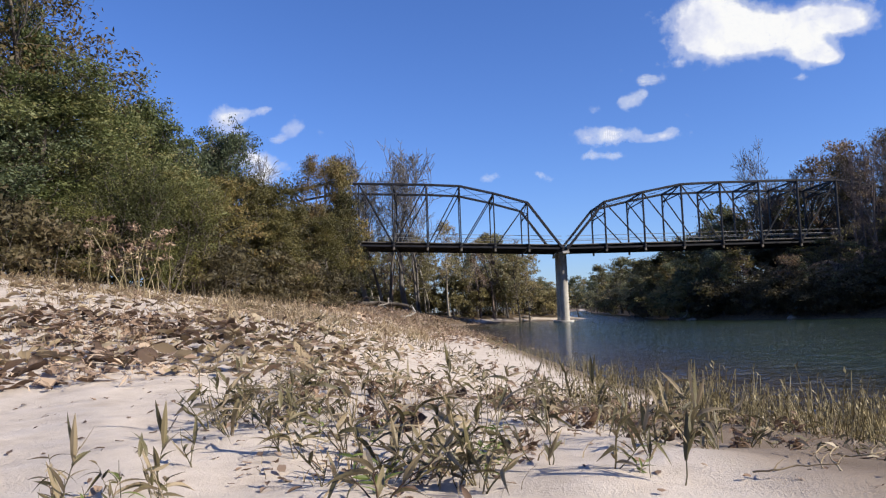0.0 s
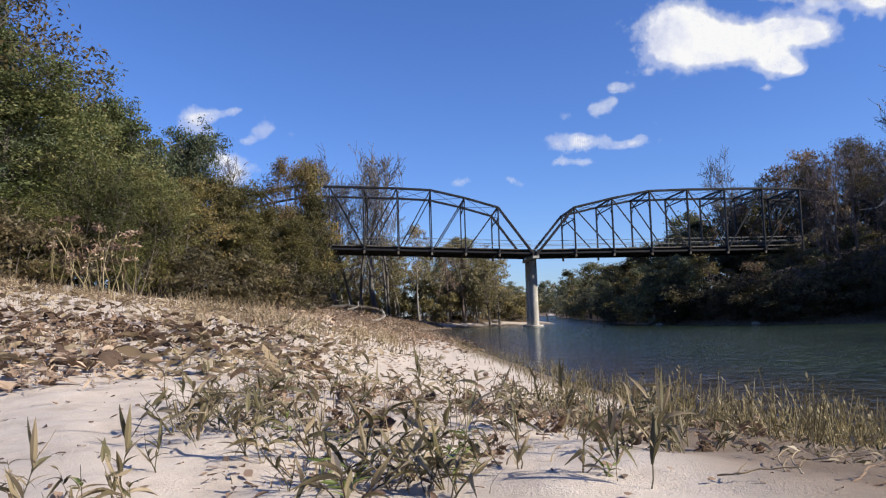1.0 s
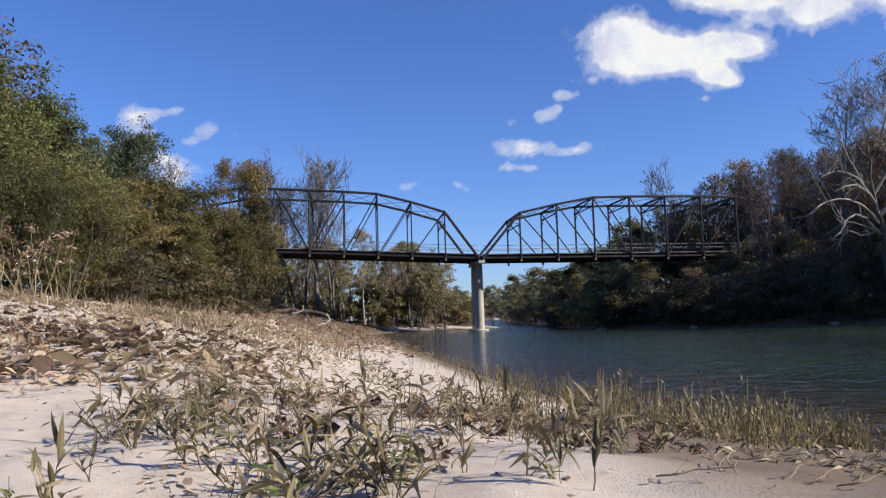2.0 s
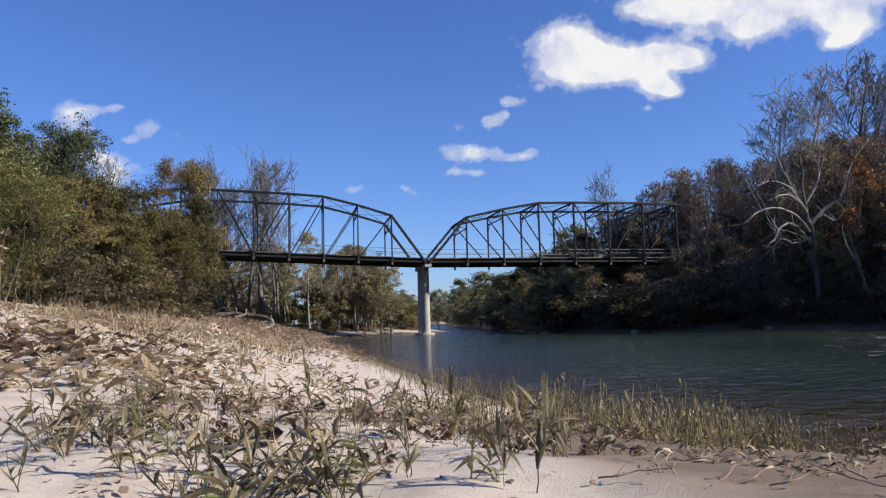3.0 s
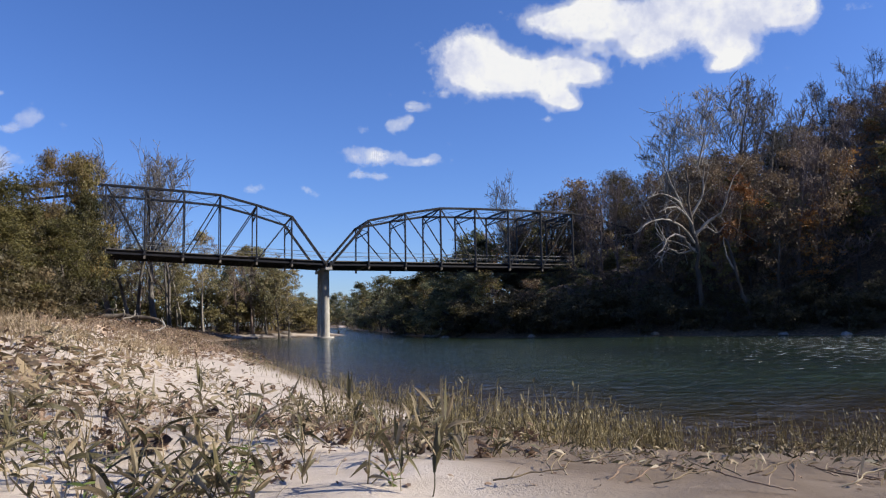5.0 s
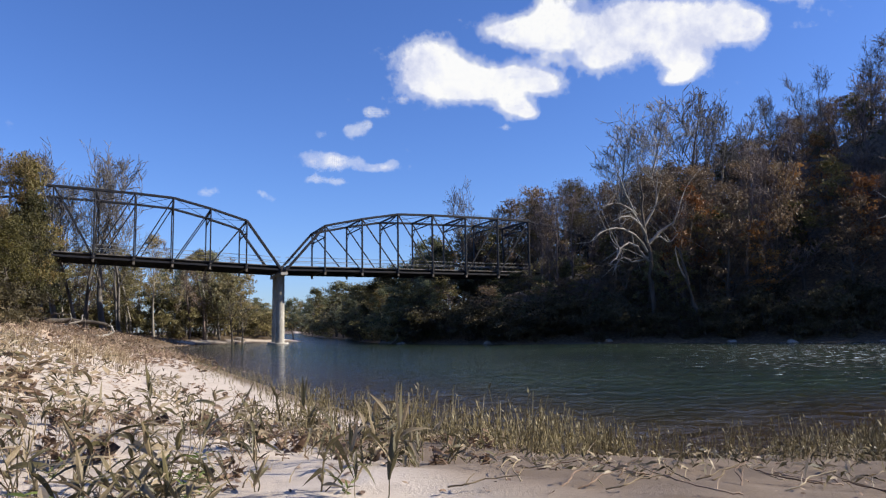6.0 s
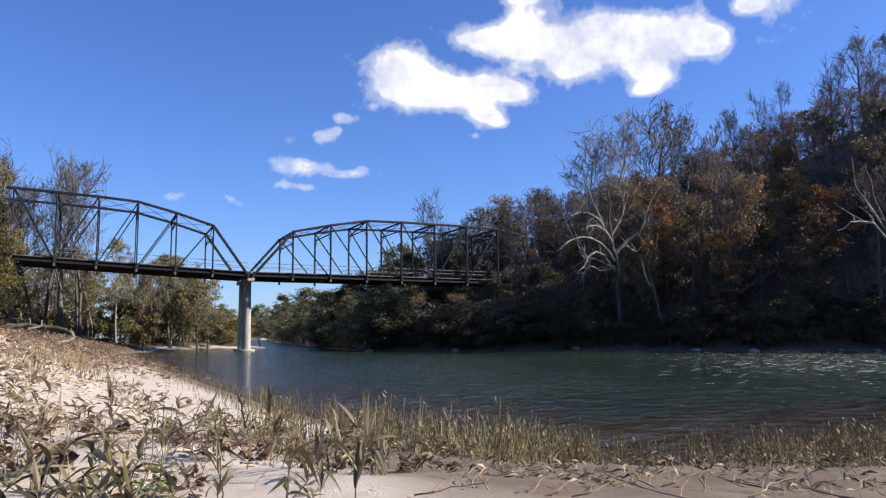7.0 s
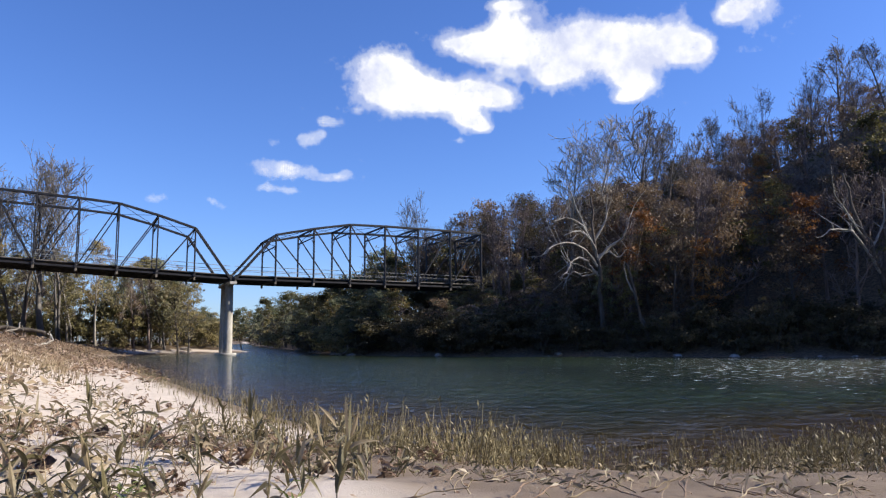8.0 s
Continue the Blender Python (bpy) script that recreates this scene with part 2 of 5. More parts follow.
def wobble(x, y):
    return (np.sin(x * 1.3 + 0.7 * np.sin(y * 0.9)) * np.sin(y * 1.1 + 0.5) * 0.5 + 0.3 * np.sin(x * 2.9 + y * 1.7) + 0.2 * np.sin(y * 3.7 - x * 2.3))


def land(x, y):
    """Height, soil share and dampness at x, y (arrays)."""
    x, y = np.asarray(x, float), np.asarray(y, float)
    near, far, river = line_distance(x, y, SHORE_NEAR), line_distance(x, y, SHORE_FAR), in_river(x, y)
    d = np.minimum(near, far)
    az = np.degrees(np.arctan2(x, y))
    bar_z = WATER_Z + 0.9 * (0.72 * np.clip(near / 6.2, 0, 1) + 0.28 * smooth(near / 6.2)) + 0.05 * np.clip(near, 0, 3) / 3
    rise = 0.165 * np.clip(near - 3.3, 0, 15) * smooth((y - 3) / 13) * smooth((92 - y) / 20) + 0.25 * smooth((near - 17) / 12)
    bar_z = bar_z + 0.5 * smooth(near / 3.5) * smooth((y - 40) / 14) * smooth((92 - y) / 12)
    left = bar_z + rise + 0.05 * wobble(x, y) * smooth(near / 2) + 0.025 * wobble(x * 3.1, y * 2.7) * smooth(near / 1.5)
    # unseen hill past azimuth 60, made tall and steep to shade the far bank
    top = np.interp(az, [-20, 0, 10, 20, 30, 40, 50, 60, 70, 80, 120], [2, 2, 2.2, 2.8, 5.0, 11.5, 21, 31, 50, 70, 74])
    right = WATER_Z + 0.9 * smooth(far / 4) + np.minimum(np.clip(far - 3, 0, None) * np.interp(az, [0, 20, 40, 60, 75], [0.12, 0.2, 0.52, 0.74, 1.15]), top) + 0.4 * wobble(x * 0.2, y * 0.2) * smooth(far / 10)
    z = np.where(near < far, left, right)
    z = np.where(river, WATER_Z - 0.16 * np.minimum(d, 8), z)
    soil = np.where(near < far, smooth((near - 15.5) / 4) * (y > -30) + 0.0 * z, 1.0)
    soil = np.where((near < far) & (y > 30), np.maximum(soil, 0.75 * smooth((y - 34) / 14) * smooth((near + 0.5) / 2) * (1 - smooth((y - 84) / 5) * (near < 2.5))), soil)
    soil = np.where(river, 0.3, soil)
    damp = 1.0 + 17.0 * smooth((x - 0.3) / 1.3) * smooth((9.5 - y) / 4) * smooth((y + 6) / 6)
    wet = np.where(river, 1.0, np.where(near < far, 1 - smooth(near / damp), 0.0))
    return z, soil, wet


def height(x, y):
    return float(land(np.array([x]), np.array([y]))[0][0])


def build_ground():
    az = np.concatenate([np.arange(-48, 70, 0.45), np.arange(70, 312, 3.0)])
    rad = np.concatenate([[0.3], 0.6 * 1.021 ** np.arange(0, 262), [160, 190, 230, 280, 350, 450, 600, 900, 1500, 2800, 4800]])
    rad = np.unique(rad[rad < 5000])
    A, Rr = np.meshgrid(np.radians(az), rad)
    X, Y = (np.sin(A) * Rr).ravel(), (np.cos(A) * Rr).ravel()
    Z, S, W = land(X, Y)
    na, nr = len(az), len(rad)
    faces = []
    for i in range(nr - 1):
        for j in range(na):
            k = (j + 1) % na
            faces.append((i * na + j, (i + 1) * na + j, (i + 1) * na + k, i * na + k))
    X, Y = np.append(X, 0.0), np.append(Y, 0.0)
    Z, S, W = land(X, Y)
    faces += [(nr * na, j, (j + 1) % na) for j in range(na)]
    ob = mesh_object("ground", np.stack([X, Y, Z], 1), [f[::-1] for f in faces], SAND, smooth=True)
    for key, vals in (("soil", S), ("wet", W)):
        at = ob.data.attributes.new(key, "FLOAT", "POINT")
        at.data.foreach_set("value", vals.astype(np.float32))
    return tagged(ob, "pale sandy river bar rising to wooded brown banks", "ground", kind="structure")


build_ground()


def build_water():
    xs, ys = np.meshgrid(np.concatenate([np.arange(-4, 34, 0.5), np.arange(34, 246, 2.0)]), np.concatenate([np.arange(-95, 0, 3.0), np.arange(0, 24, 0.5), np.arange(24, 110, 1.0), np.arange(110, 428, 3.0)]))
    X, Y = xs.ravel(), ys.ravel()
    keep = (in_river(X, Y) | (np.minimum(line_distance(X, Y, SHORE_NEAR), line_distance(X, Y, SHORE_FAR)) < 7.5)).reshape(xs.shape)
    vid, verts, faces = {}, [], []
    for i in range(xs.shape[0] - 1):
        for j in range(xs.shape[1] - 1):
            if keep[i:i + 2, j:j + 2].all():
                f = []
                for a, b in ((i, j), (i, j + 1), (i + 1, j + 1), (i + 1, j)):
                    if (a, b) not in vid:
                        vid[a, b] = len(verts)
                        verts.append((xs[a, b], ys[a, b], WATER_Z))
                    f.append(vid[a, b])
                faces.append(f)
    ob = mesh_object("water", verts, faces, WATER, smooth=True)
    v = np.array(verts)
    dep = line_distance(v[:, 0], v[:, 1], SHORE_NEAR)
    at_ = ob.data.attributes.new("shallow", "FLOAT", "POINT")
    at_.data.foreach_set("value", (1 - smooth(dep / 7.0)).astype(np.float32))
    rif = smooth((np.degrees(np.arctan2(v[:, 0], v[:, 1])) - 20) / 30) * smooth((np.hypot(v[:, 0], v[:, 1]) - 10) / 24)
    at_ = ob.data.attributes.new("riffle", "FLOAT", "POINT")
    at_.data.foreach_set("value", rif.astype(np.float32))
    tagged(ob, "dark rippled river water reflecting sky and wooded hill", "water", kind="structure")


build_water()


# ---- bridge ----
BRIDGE_Y, PIER_X, DECK_Z, HALF = 79.0, 13.2, 7.75, 3.5


def truss_span(sign, panel, grade, label):
    """A through truss of ten panels from the river pier outwards (sign -1 or 1 along x), its nodes at heights over the deck."""
    rise = [0, 4.7, 5.65, 6.4, 6.5, 6.5, 6.5, 6.4, 5.65, 4.7, 0]
    last = len(rise) - 1
    span = thing("truss_span", label, "bridge span", (PIER_X + sign * 0.25, BRIDGE_Y + HALF, DECK_Z), group="bridge spans")

    def node(i, y, top):
        x = sign * panel * i
        return Vector((x, y, grade * abs(x) + (rise[i] if top else -0.25)))

    def member(name, p, q, w, h, mat=IRON, lab=""):
        bm = bmesh.new()
        bar(bm, p, q, w, h)
        return part(name, bm, mat, span, lab)

    for y in (-HALF, HALF):
        for i in range(last):
            if i not in (0, last - 1):
                member("top_chord", node(i, y, True), node(i + 1, y, True), 0.28, 0.24)
            else:
                member("end_post", node(i, y, i == last - 1), node(i + 1, y, i == 0), 0.3, 0.27)
            member("bottom_chord", node(i, y, False), node(i + 1, y, False), 0.16, 0.2)
        for i in range(1, last):
            for o in (-0.09, 0.09):
                off = Vector((0, o, 0))
                member("post", node(i, y, False) + off, node(i, y, True) + off, 0.12, 0.2)
        for i in range(1, last - 1):
            a, b = (i, i + 1) if i < 5 else (i + 1, i)
            for o in (-0.06, 0.06):
                off = Vector((0, o, 0))
                member("diagonal", node(a, y, True) + off, node(b, y, False) + off, 0.045, 0.11)
            if i in (4, 5):
                member("counter_rod", node(b, y, True), node(a, y, False), 0.03, 0.03)
        for z in (0.75, 1.15):
            e = node(last, y * 0.86, False)
            member("railing", Vector((0, y * 0.86, z)), Vector((e.x, y * 0.86, z + grade * abs(e.x))), 0.035, 0.055, RAILING, "thin grey steel guard rail")
    for i in range(1, last):
        a, b = node(i, -HALF, True), node(i, HALF, True)
        member("top_strut", a, b, 0.14, 0.2)
        drop = Vector((0, 0, 1.25 if i in (1, last - 1) else 0.95))
        member("sway_strut", a - drop, b - drop, 0.1, 0.12)
        heavy = 0.12 if i in (3, 5, 7) else 0.06
        member("sway_brace", a, b - drop, heavy, heavy)
        member("sway_brace", b, a - drop, heavy, heavy)
        c = Vector((0, 0, 1.9))
        k = Vector((0, 1.0, 0))
        member("knee_brace", a - c, a - drop + k, 0.06, 0.06)
        member("knee_brace", b - c, b - drop - k, 0.06, 0.06)
        if i < last - 1:
            member("top_lateral", node(i, -HALF, True), node(i + 1, HALF, True), 0.04, 0.04)
            member("top_lateral", node(i, HALF, True), node(i + 1, -HALF, True), 0.04, 0.04)
    for i in range(last + 1):
        a, b = node(i, -HALF - 0.35, False), node(i, HALF + 0.35, False)
        d = Vector((0, 0, 0.03))
        member("floor_beam", a + d, b + d, 0.22, 0.24)
        for y in (-HALF, HALF):
            g = node(i, y, False)
            member("hanger_plate", g + Vector((0, 0, 0.25)), g + Vector((0, 0, -0.42)), 0.2, 0.26, CONCRETE_RUST, "pale weathered hanger plate")
    for y in (-2.6, -1.3, 0, 1.3, 2.6):
        a, b = node(0, y, False), node(last, y, False)
        member("stringer", a + Vector((0, 0, 0.08)), b + Vector((0, 0, 0.08)), 0.14, 0.2)
    a, b = node(0, 0, False) + Vector((0, 0, 0.3)), node(last, 0, False) + Vector((0, 0, 0.3))
    member("deck", a, b, 2 * HALF - 0.5, 0.14, DECK, "dark plank deck")
    for y in (-HALF + 0.2, HALF - 0.2):
        member("kerb_beam", Vector((a.x, y, a.z + 0.11)), Vector((b.x, y, b.z + 0.11)), 0.16, 0.1, CONCRETE_RUST, "pale weathered kerb beam")
    return span


truss_span(-1, 3.65, 0.05, "dark iron through truss span with plank deck among trees")
truss_span(1, 4.2, -0.008, "dark iron through truss span with plank deck reaching the hill")


def column(bm, x, y, z0, z1, r0, r1, n=20):
    rings = []
    for k in range(9):
        t = k / 8
        r = r0 + (r1 - r0) * t
        rings.append([bm.verts.new((x + math.cos(a) * r, y + math.sin(a) * r, z0 + (z1 - z0) * t)) for a in (2 * math.pi * i / n for i in range(n))])
    for a, b in zip(rings, rings[1:]):
        for i in range(n):
            bm.faces.new((a[i], a[(i + 1) % n], b[(i + 1) % n], b[i])).smooth = True
    bm.faces.new(rings[0][::-1])
    bm.faces.new(rings[-1])


def build_pier():
    pier = thing("bridge_pier", "pale stained concrete pier of two round columns standing in the river", "bridge pier", (PIER_X, BRIDGE_Y + HALF, -1.8))
    for y in (-1.3, 1.3):
        bm = bmesh.new()
        column(bm, 0, y, 0.6, DECK_Z + 1.35, 0.5, 0.44)
        part("column", bm, CONCRETE, pier)
        bm = bmesh.new()
        column(bm, 0, y, 0, 1.55, 1.05, 0.95, 14)
        part("footing", bm, CONCRETE, pier, "wide round concrete footing at the waterline")
    bm = bmesh.new()
    bar(bm, (0, -HALF - 0.4, DECK_Z + 1.13), (0, HALF + 0.4, DECK_Z + 1.13), 0.7, 0.26)
    part("cap", bm, CONCRETE, pier)


build_pier()


def build_approach():
    x0 = PIER_X + 0.3 + 4.2 * 10
    z = DECK_Z - 0.008 * 42
    ob = thing("approach_span", "low dark beam approach span with pale broken guard rail", "bridge span", (x0, BRIDGE_Y + HALF, z))
    for y in (-2.4, 0, 2.4):
        bm = bmesh.new()
        bar(bm, (0, y, -0.4), (7, y, -0.4), 0.2, 0.5)
        part("beam", bm, IRON, ob)
    bm = bmesh.new()
    bar(bm, (0, 0, -0.08), (7, 0, -0.08), 6.4, 0.14)
    part("deck", bm, DECK, ob)
    for y in (-3.1, 3.1):
        for h, lean in ((0.5, 0.0), (0.95, 0.1)):
            bm = bmesh.new()
            bar(bm, (0, y, h), (6.8, y + lean, h - 0.2), 0.06, 0.16)
            part("railing", bm, RAILING, ob, "pale weathered guard rail")
        for k in range(4):
            bm = bmesh.new()
            bar(bm, (0.4 + k * 2.1, y, -0.05), (0.4 + k * 2.1, y, 0.95), 0.1, 0.1)
            part("post", bm, RAILING, ob)
    for y in (-2.4, 2.4):
        bm = bmesh.new()
        column(bm, -0.2, y, min(-z + height(x0, BRIDGE_Y + HALF) - 0.6, -2.0), -0.65, 0.45, 0.4, 12)
        part("column", bm, CONCRETE, ob)


build_approach()


# ---- trees ----
def tube(verts, faces, pts, radii, n=5):
    """A tapered round limb along pts, added to the lists."""
    base = len(verts)
    for k, (p, r) in enumerate(zip(pts, radii)):
        d = (pts[min(k + 1, len(pts) - 1)] - pts[max(k - 1, 0)])
        d = d / (np.linalg.norm(d) + 1e-9)
        s = np.cross(d, (0.31, 0.87, 0.39)); s /= np.linalg.norm(s) + 1e-9
        u = np.cross(s, d)
        for i in range(n):
            a = 2 * math.pi * i / n
            verts.append(p + (s * math.cos(a) + u * math.sin(a)) * r)
    for k in range(len(pts) - 1):
        for i in range(n):
            j = (i + 1) % n
            faces.append((base + k * n + i, base + k * n + j, base + (k + 1) * n + j, base + (k + 1) * n + i))


def grow(rng, start, way, length, radius, depth, limbs, tips, wander=0.25, lift=0.1, forks=(3, 5), taper=0.35, ratio=(0.45, 0.7)):
    """A limb that wanders, with side limbs; fills limbs with paths and tips with the ends of twigs."""
    steps = 5 if depth else 2
    pts, p, w = [start], start.copy(), way / np.linalg.norm(way)
    for _ in range(steps):
        w = w + rng.normal(0, wander, 3) + (0, 0, lift)
        w /= np.linalg.norm(w)
        p = p + w * length / steps
        pts.append(p.copy())
    radii = np.linspace(radius, radius * taper, steps + 1)
    limbs.append((pts, radii, depth))
    if depth == 0:
        tips += [pts[-1], pts[-2]]
        return
    for _ in range(rng.integers(*forks) + 1):
        t = rng.uniform(0.3, 1.0) * steps
        i = min(int(t), steps - 1)
        q = pts[i] + (pts[i + 1] - pts[i]) * (t - i)
        side = rng.normal(0, 1, 3)
        side -= side.dot(w) * w
        side /= np.linalg.norm(side) + 1e-9
        nw = w * rng.uniform(0.5, 1.0) + side * rng.uniform(0.6, 1.1)
        grow(rng, q, nw, length * rng.uniform(*ratio), radii[i] * 0.6, depth - 1, limbs, tips, wander, lift, forks, taper, ratio)
    tips.append(pts[-1])


def leaf_cloud(rng, centres, count, spread, size, clump=36):
    """Verts and faces of many small bent leaves, gathered in uneven flattened sprays round some of the centres."""
    centres = np.asarray(centres)
    k = max(6, count // clump)
    heart = centres[rng.integers(0, len(centres), k)] + rng.normal(0, 1, (k, 3)).clip(-1.6, 1.6) * spread * 0.55
    share = rng.uniform(0.15, 1.0, k) ** 1.3
    wide = spread * rng.uniform(0.45, 1.05, k)
    pick = rng.choice(k, count, p=share / share.sum())
    c = heart[pick] + rng.normal(0, 1, (count, 3)).clip(-1.7, 1.7) * wide[pick][:, None] * (1, 1, 0.5)
    a = rng.normal(0, 1, (count, 3))
    a /= np.linalg.norm(a, axis=1, keepdims=True)
    b = np.cross(a, rng.normal(0, 1, (count, 3)))
    b /= np.linalg.norm(b, axis=1, keepdims=True) + 1e-9
    s = size * rng.uniform(0.6, 1.35, (count, 1))
    n = np.cross(a, b)
    v = np.stack([c - a * s, c + b * s * 0.42 + n * s * 0.12, c + a * s, c - b * s * 0.42 + n * s * 0.12], 1).reshape(-1, 3)
    i = np.arange(count)[:, None] * 4
    return v, np.concatenate([i, i + 1, i + 2, i + 3], 1)


def fast_mesh(name, v, f, mat, parent, label=""):
    me = bpy.data.meshes.new(name)
    v, f = np.asarray(v, np.float32), np.asarray(f, np.int32)
    me.vertices.add(len(v)); me.vertices.foreach_set("co", v.ravel())
    me.loops.add(f.size); me.loops.foreach_set("vertex_index", f.ravel())
    me.polygons.add(len(f)); me.polygons.foreach_set("loop_start", np.arange(len(f), dtype=np.int32) * f.shape[1])
    me.update(calc_edges=True)
    me.materials.append(mat)
    ob = new(name, me)
    if parent:
        ob.parent = parent
    if label:
        tagged(ob, label=label)
    return ob


def build_tree(seed, name, label, category, tall, wide, bark, leaf, leaves, size, first=0.25, depth=2, stems=1, radius=None, limbs_n=14, clump=0.5, thin=0.012,
               wander=0.22, lift=0.12, group="", shape="round", sag=0.0, ratio=(0.45, 0.7), forks=(3, 5)):
    """A tree of the given height and crown width: trunk with limbs, and a crown of many small leaves. Stands at the origin."""
    rng = np.random.default_rng(seed)
    root = thing(name, label, category, group=group)
    trunk_v, trunk_f, limb_v, limb_f, tips = [], [], [], [], []
    for s in range(stems):
        lean = rng.normal(0, 0.06 if stems == 1 else 0.22, 2)
        r0 = radius or tall * 0.017
        pts, p, w = [], np.array([rng.normal(0, 0.15) * (stems > 1), rng.normal(0, 0.15) * (stems > 1), -0.3]), np.array([lean[0], lean[1], 1.0])
        n = 9
        hs = tall * (1.0 if s == 0 else rng.uniform(0.7, 1.0)) * 0.93
        for _ in range(n + 1):
            pts.append(p.copy())
            w = w + np.append(rng.normal(0, 0.07, 2), 0.05); w /= np.linalg.norm(w)
            p = p + w * (hs + 0.3) / n
        rad = r0 * np.linspace(1, 0.12, n + 1) * (1 if stems == 1 else 0.7)
        rad[0] *= 1.5
        tube(trunk_v, trunk_f, pts, rad, 8)
        limbs = []
        for k in range(limbs_n // stems):
            t = first + (0.97 - first) * (k + rng.uniform(0, 1)) / (limbs_n // stems)
            i = min(int(t * n), n - 1)
            q = pts[i] + (pts[i + 1] - pts[i]) * (t * n - i)
            a = k * 2.4 + rng.uniform(-0.6, 0.6)
            u = (t - first) / (1 - first)
            reach = {"round": math.sqrt(max(0.06, 1 - (2 * u - 0.75) ** 2 / 1.7)), "cone": 1.05 - 0.85 * u, "vase": 0.45 + 0.55 * u}[shape]
            way = np.array([math.cos(a), math.sin(a), 0.35 + 0.9 * u - sag])
            grow(rng, q, way, wide * 0.36 * reach * rng.uniform(0.75, 1.2), rad[i] * 0.45, depth - 1, limbs, tips, wander, lift, forks, ratio=ratio)
        for pp, rr, dd in limbs:
            tube(limb_v if not leaves else trunk_v, limb_f if not leaves else trunk_f, pp, np.maximum(rr, thin), 5 if dd > 1 else 4 if dd else 3)
        tips.append(pts[-1])
    fast_mesh("trunk", trunk_v, trunk_f, bark, root)
    if limb_v:
        fast_mesh("bare_crown", limb_v, limb_f, bark, root)
    if leaves:
        v, f = leaf_cloud(rng, tips, leaves, clump, size)
        fast_mesh("crown", v, f, leaf, root)
    return root


SKYLINE = [(-12, 9.0), (-7, 7.0), (-1, 6.4), (0.8, 6.9), (3.4, 6.6), (6.2, 5.0), (7.0, 4.2), (7.6, 2.6), (8.7, 1.8), (10, 2.4), (11.1, 3.2), (12.8, 4.0), (16, 3.9), (19, 5.5), (21.3, 7.2),
           (25, 8.6), (27, 10.4), (30, 11.2), (33, 11.4), (36, 12.0), (40, 13.0), (44, 14.2), (46.5, 14.9), (49.7, 16.4), (52.4, 17.4), (57.4, 18.4), (62, 18.8), (90, 18.0)]


def skyline(az):
    return float(np.interp(az, [a for a, _ in SKYLINE], [e for _, e in SKYLINE]))


def tall_of(model):
    if "tall" not in TALL.get(model.name, {}):
        TALL[model.name] = {"tall": max(v.co.z for o in model.children for v in o.data.vertices)}
    return TALL[model.name]["tall"]


TALL = {}


def plant_tree(model, x, y, turn, scale, sink=0.1, wide=None):
    w = wide or scale
    if in_river(np.array([x]), np.array([y]))[0]:
        return None
    ob = copy_thing(model, pose(x, y, height(x, y) - sink, 0, 0, turn))
    ob.scale = (w, w, scale)
    return ob


def plant_to(model, az, dist, el, turn, wide=None, least=0.0):
    """A tree at an azimuth and distance from the sand bar's tip, so tall that it rises el degrees over eye height."""
    x, y = at(az, dist)
    sc = (EYE[2] + dist * math.tan(radians(el)) - height(x, y)) / tall_of(model)
    if sc < least:
        return None
    return plant_tree(model, x, y, turn, sc * 1.05, wide=max(wide or sc, 0.7 * sc))


def at(az, dist):
    return math.sin(radians(az)) * dist, math.cos(radians(az)) * dist


def bank_edge(az):
    """How far off the far bank lies at an azimuth."""
    d = np.arange(38.0, 200.0, 0.4)
    return float(d[np.argmin(in_river(math.sin(radians(az)) * d, math.cos(radians(az)) * d))])


def retire(model):
    """Takes a model away once its copies stand."""
    for o in (*model.children_recursive, model):
        bpy.data.objects.remove(o)


M_GREEN = build_tree(1, "broadleaf_tree", "tall green broadleaf tree on the sandy bank", "tree", 14, 9, BARK, GREEN, 24000, 0.105, 0.14, 3, limbs_n=20, clump=0.5)
M_GREEN2 = build_tree(2, "broadleaf_tree", "dense dark green tree on the bank", "tree", 11, 8, BARK, GREEN, 20000, 0.1, 0.1, 3, limbs_n=20, clump=0.48)
M_OLIVE = build_tree(3, "broadleaf_tree", "olive and brown autumn tree on the bank", "tree", 10, 6.5, BARK, OLIVE, 13000, 0.1, 0.1, 3, limbs_n=18, clump=0.4)
M_GREYG = build_tree(4, "broadleaf_tree", "grey-green leafy tree on the bank", "tree", 10, 7, BARK, GREYGREEN, 14000, 0.095, 0.15, 3, limbs_n=18, clump=0.42)
M_RUST = build_tree(5, "autumn_tree", "rust-brown autumn tree with thinning leaves", "tree", 11, 7.5, BARK, AMBER, 12000, 0.085, 0.15, 3, limbs_n=18, clump=0.42)
M_BUSH = build_tree(6, "willow_bush", "soft yellow-green willow bush with many fine stems", "bush", 5.5, 5.5, BARK, WILLOW, 16000, 0.055, 0.08, 2, stems=6, radius=0.07, limbs_n=48, clump=0.32, lift=0.3)
M_BUSH2 = build_tree(7, "bush", "low leafy bush at the foot of the trees", "bush", 3.2, 4.2, BARK, BRUSH, 2000, 0.14, 0.05, 2, stems=4, radius=0.05, limbs_n=16, clump=0.38)
M_BARE = build_tree(8, "bare_tree", "tall bare grey tree with upright branches", "tree", 17, 11, GREY_BARK, None, 0, 0, 0.32, 4, thin=0.028, radius=0.34, limbs_n=12, wander=0.11, lift=0.12, ratio=(0.5, 0.8), sag=-0.5, forks=(2, 4))
M_BARE2 = build_tree(9, "bare_tree", "bare forked grey tree with fine twigs", "tree", 15, 10, GREY_BARK, None, 0, 0, 0.32, 4, thin=0.022, stems=2, radius=0.34, limbs_n=16, wander=0.11, lift=0.12, ratio=(0.5, 0.8), sag=-0.5, forks=(2, 4))
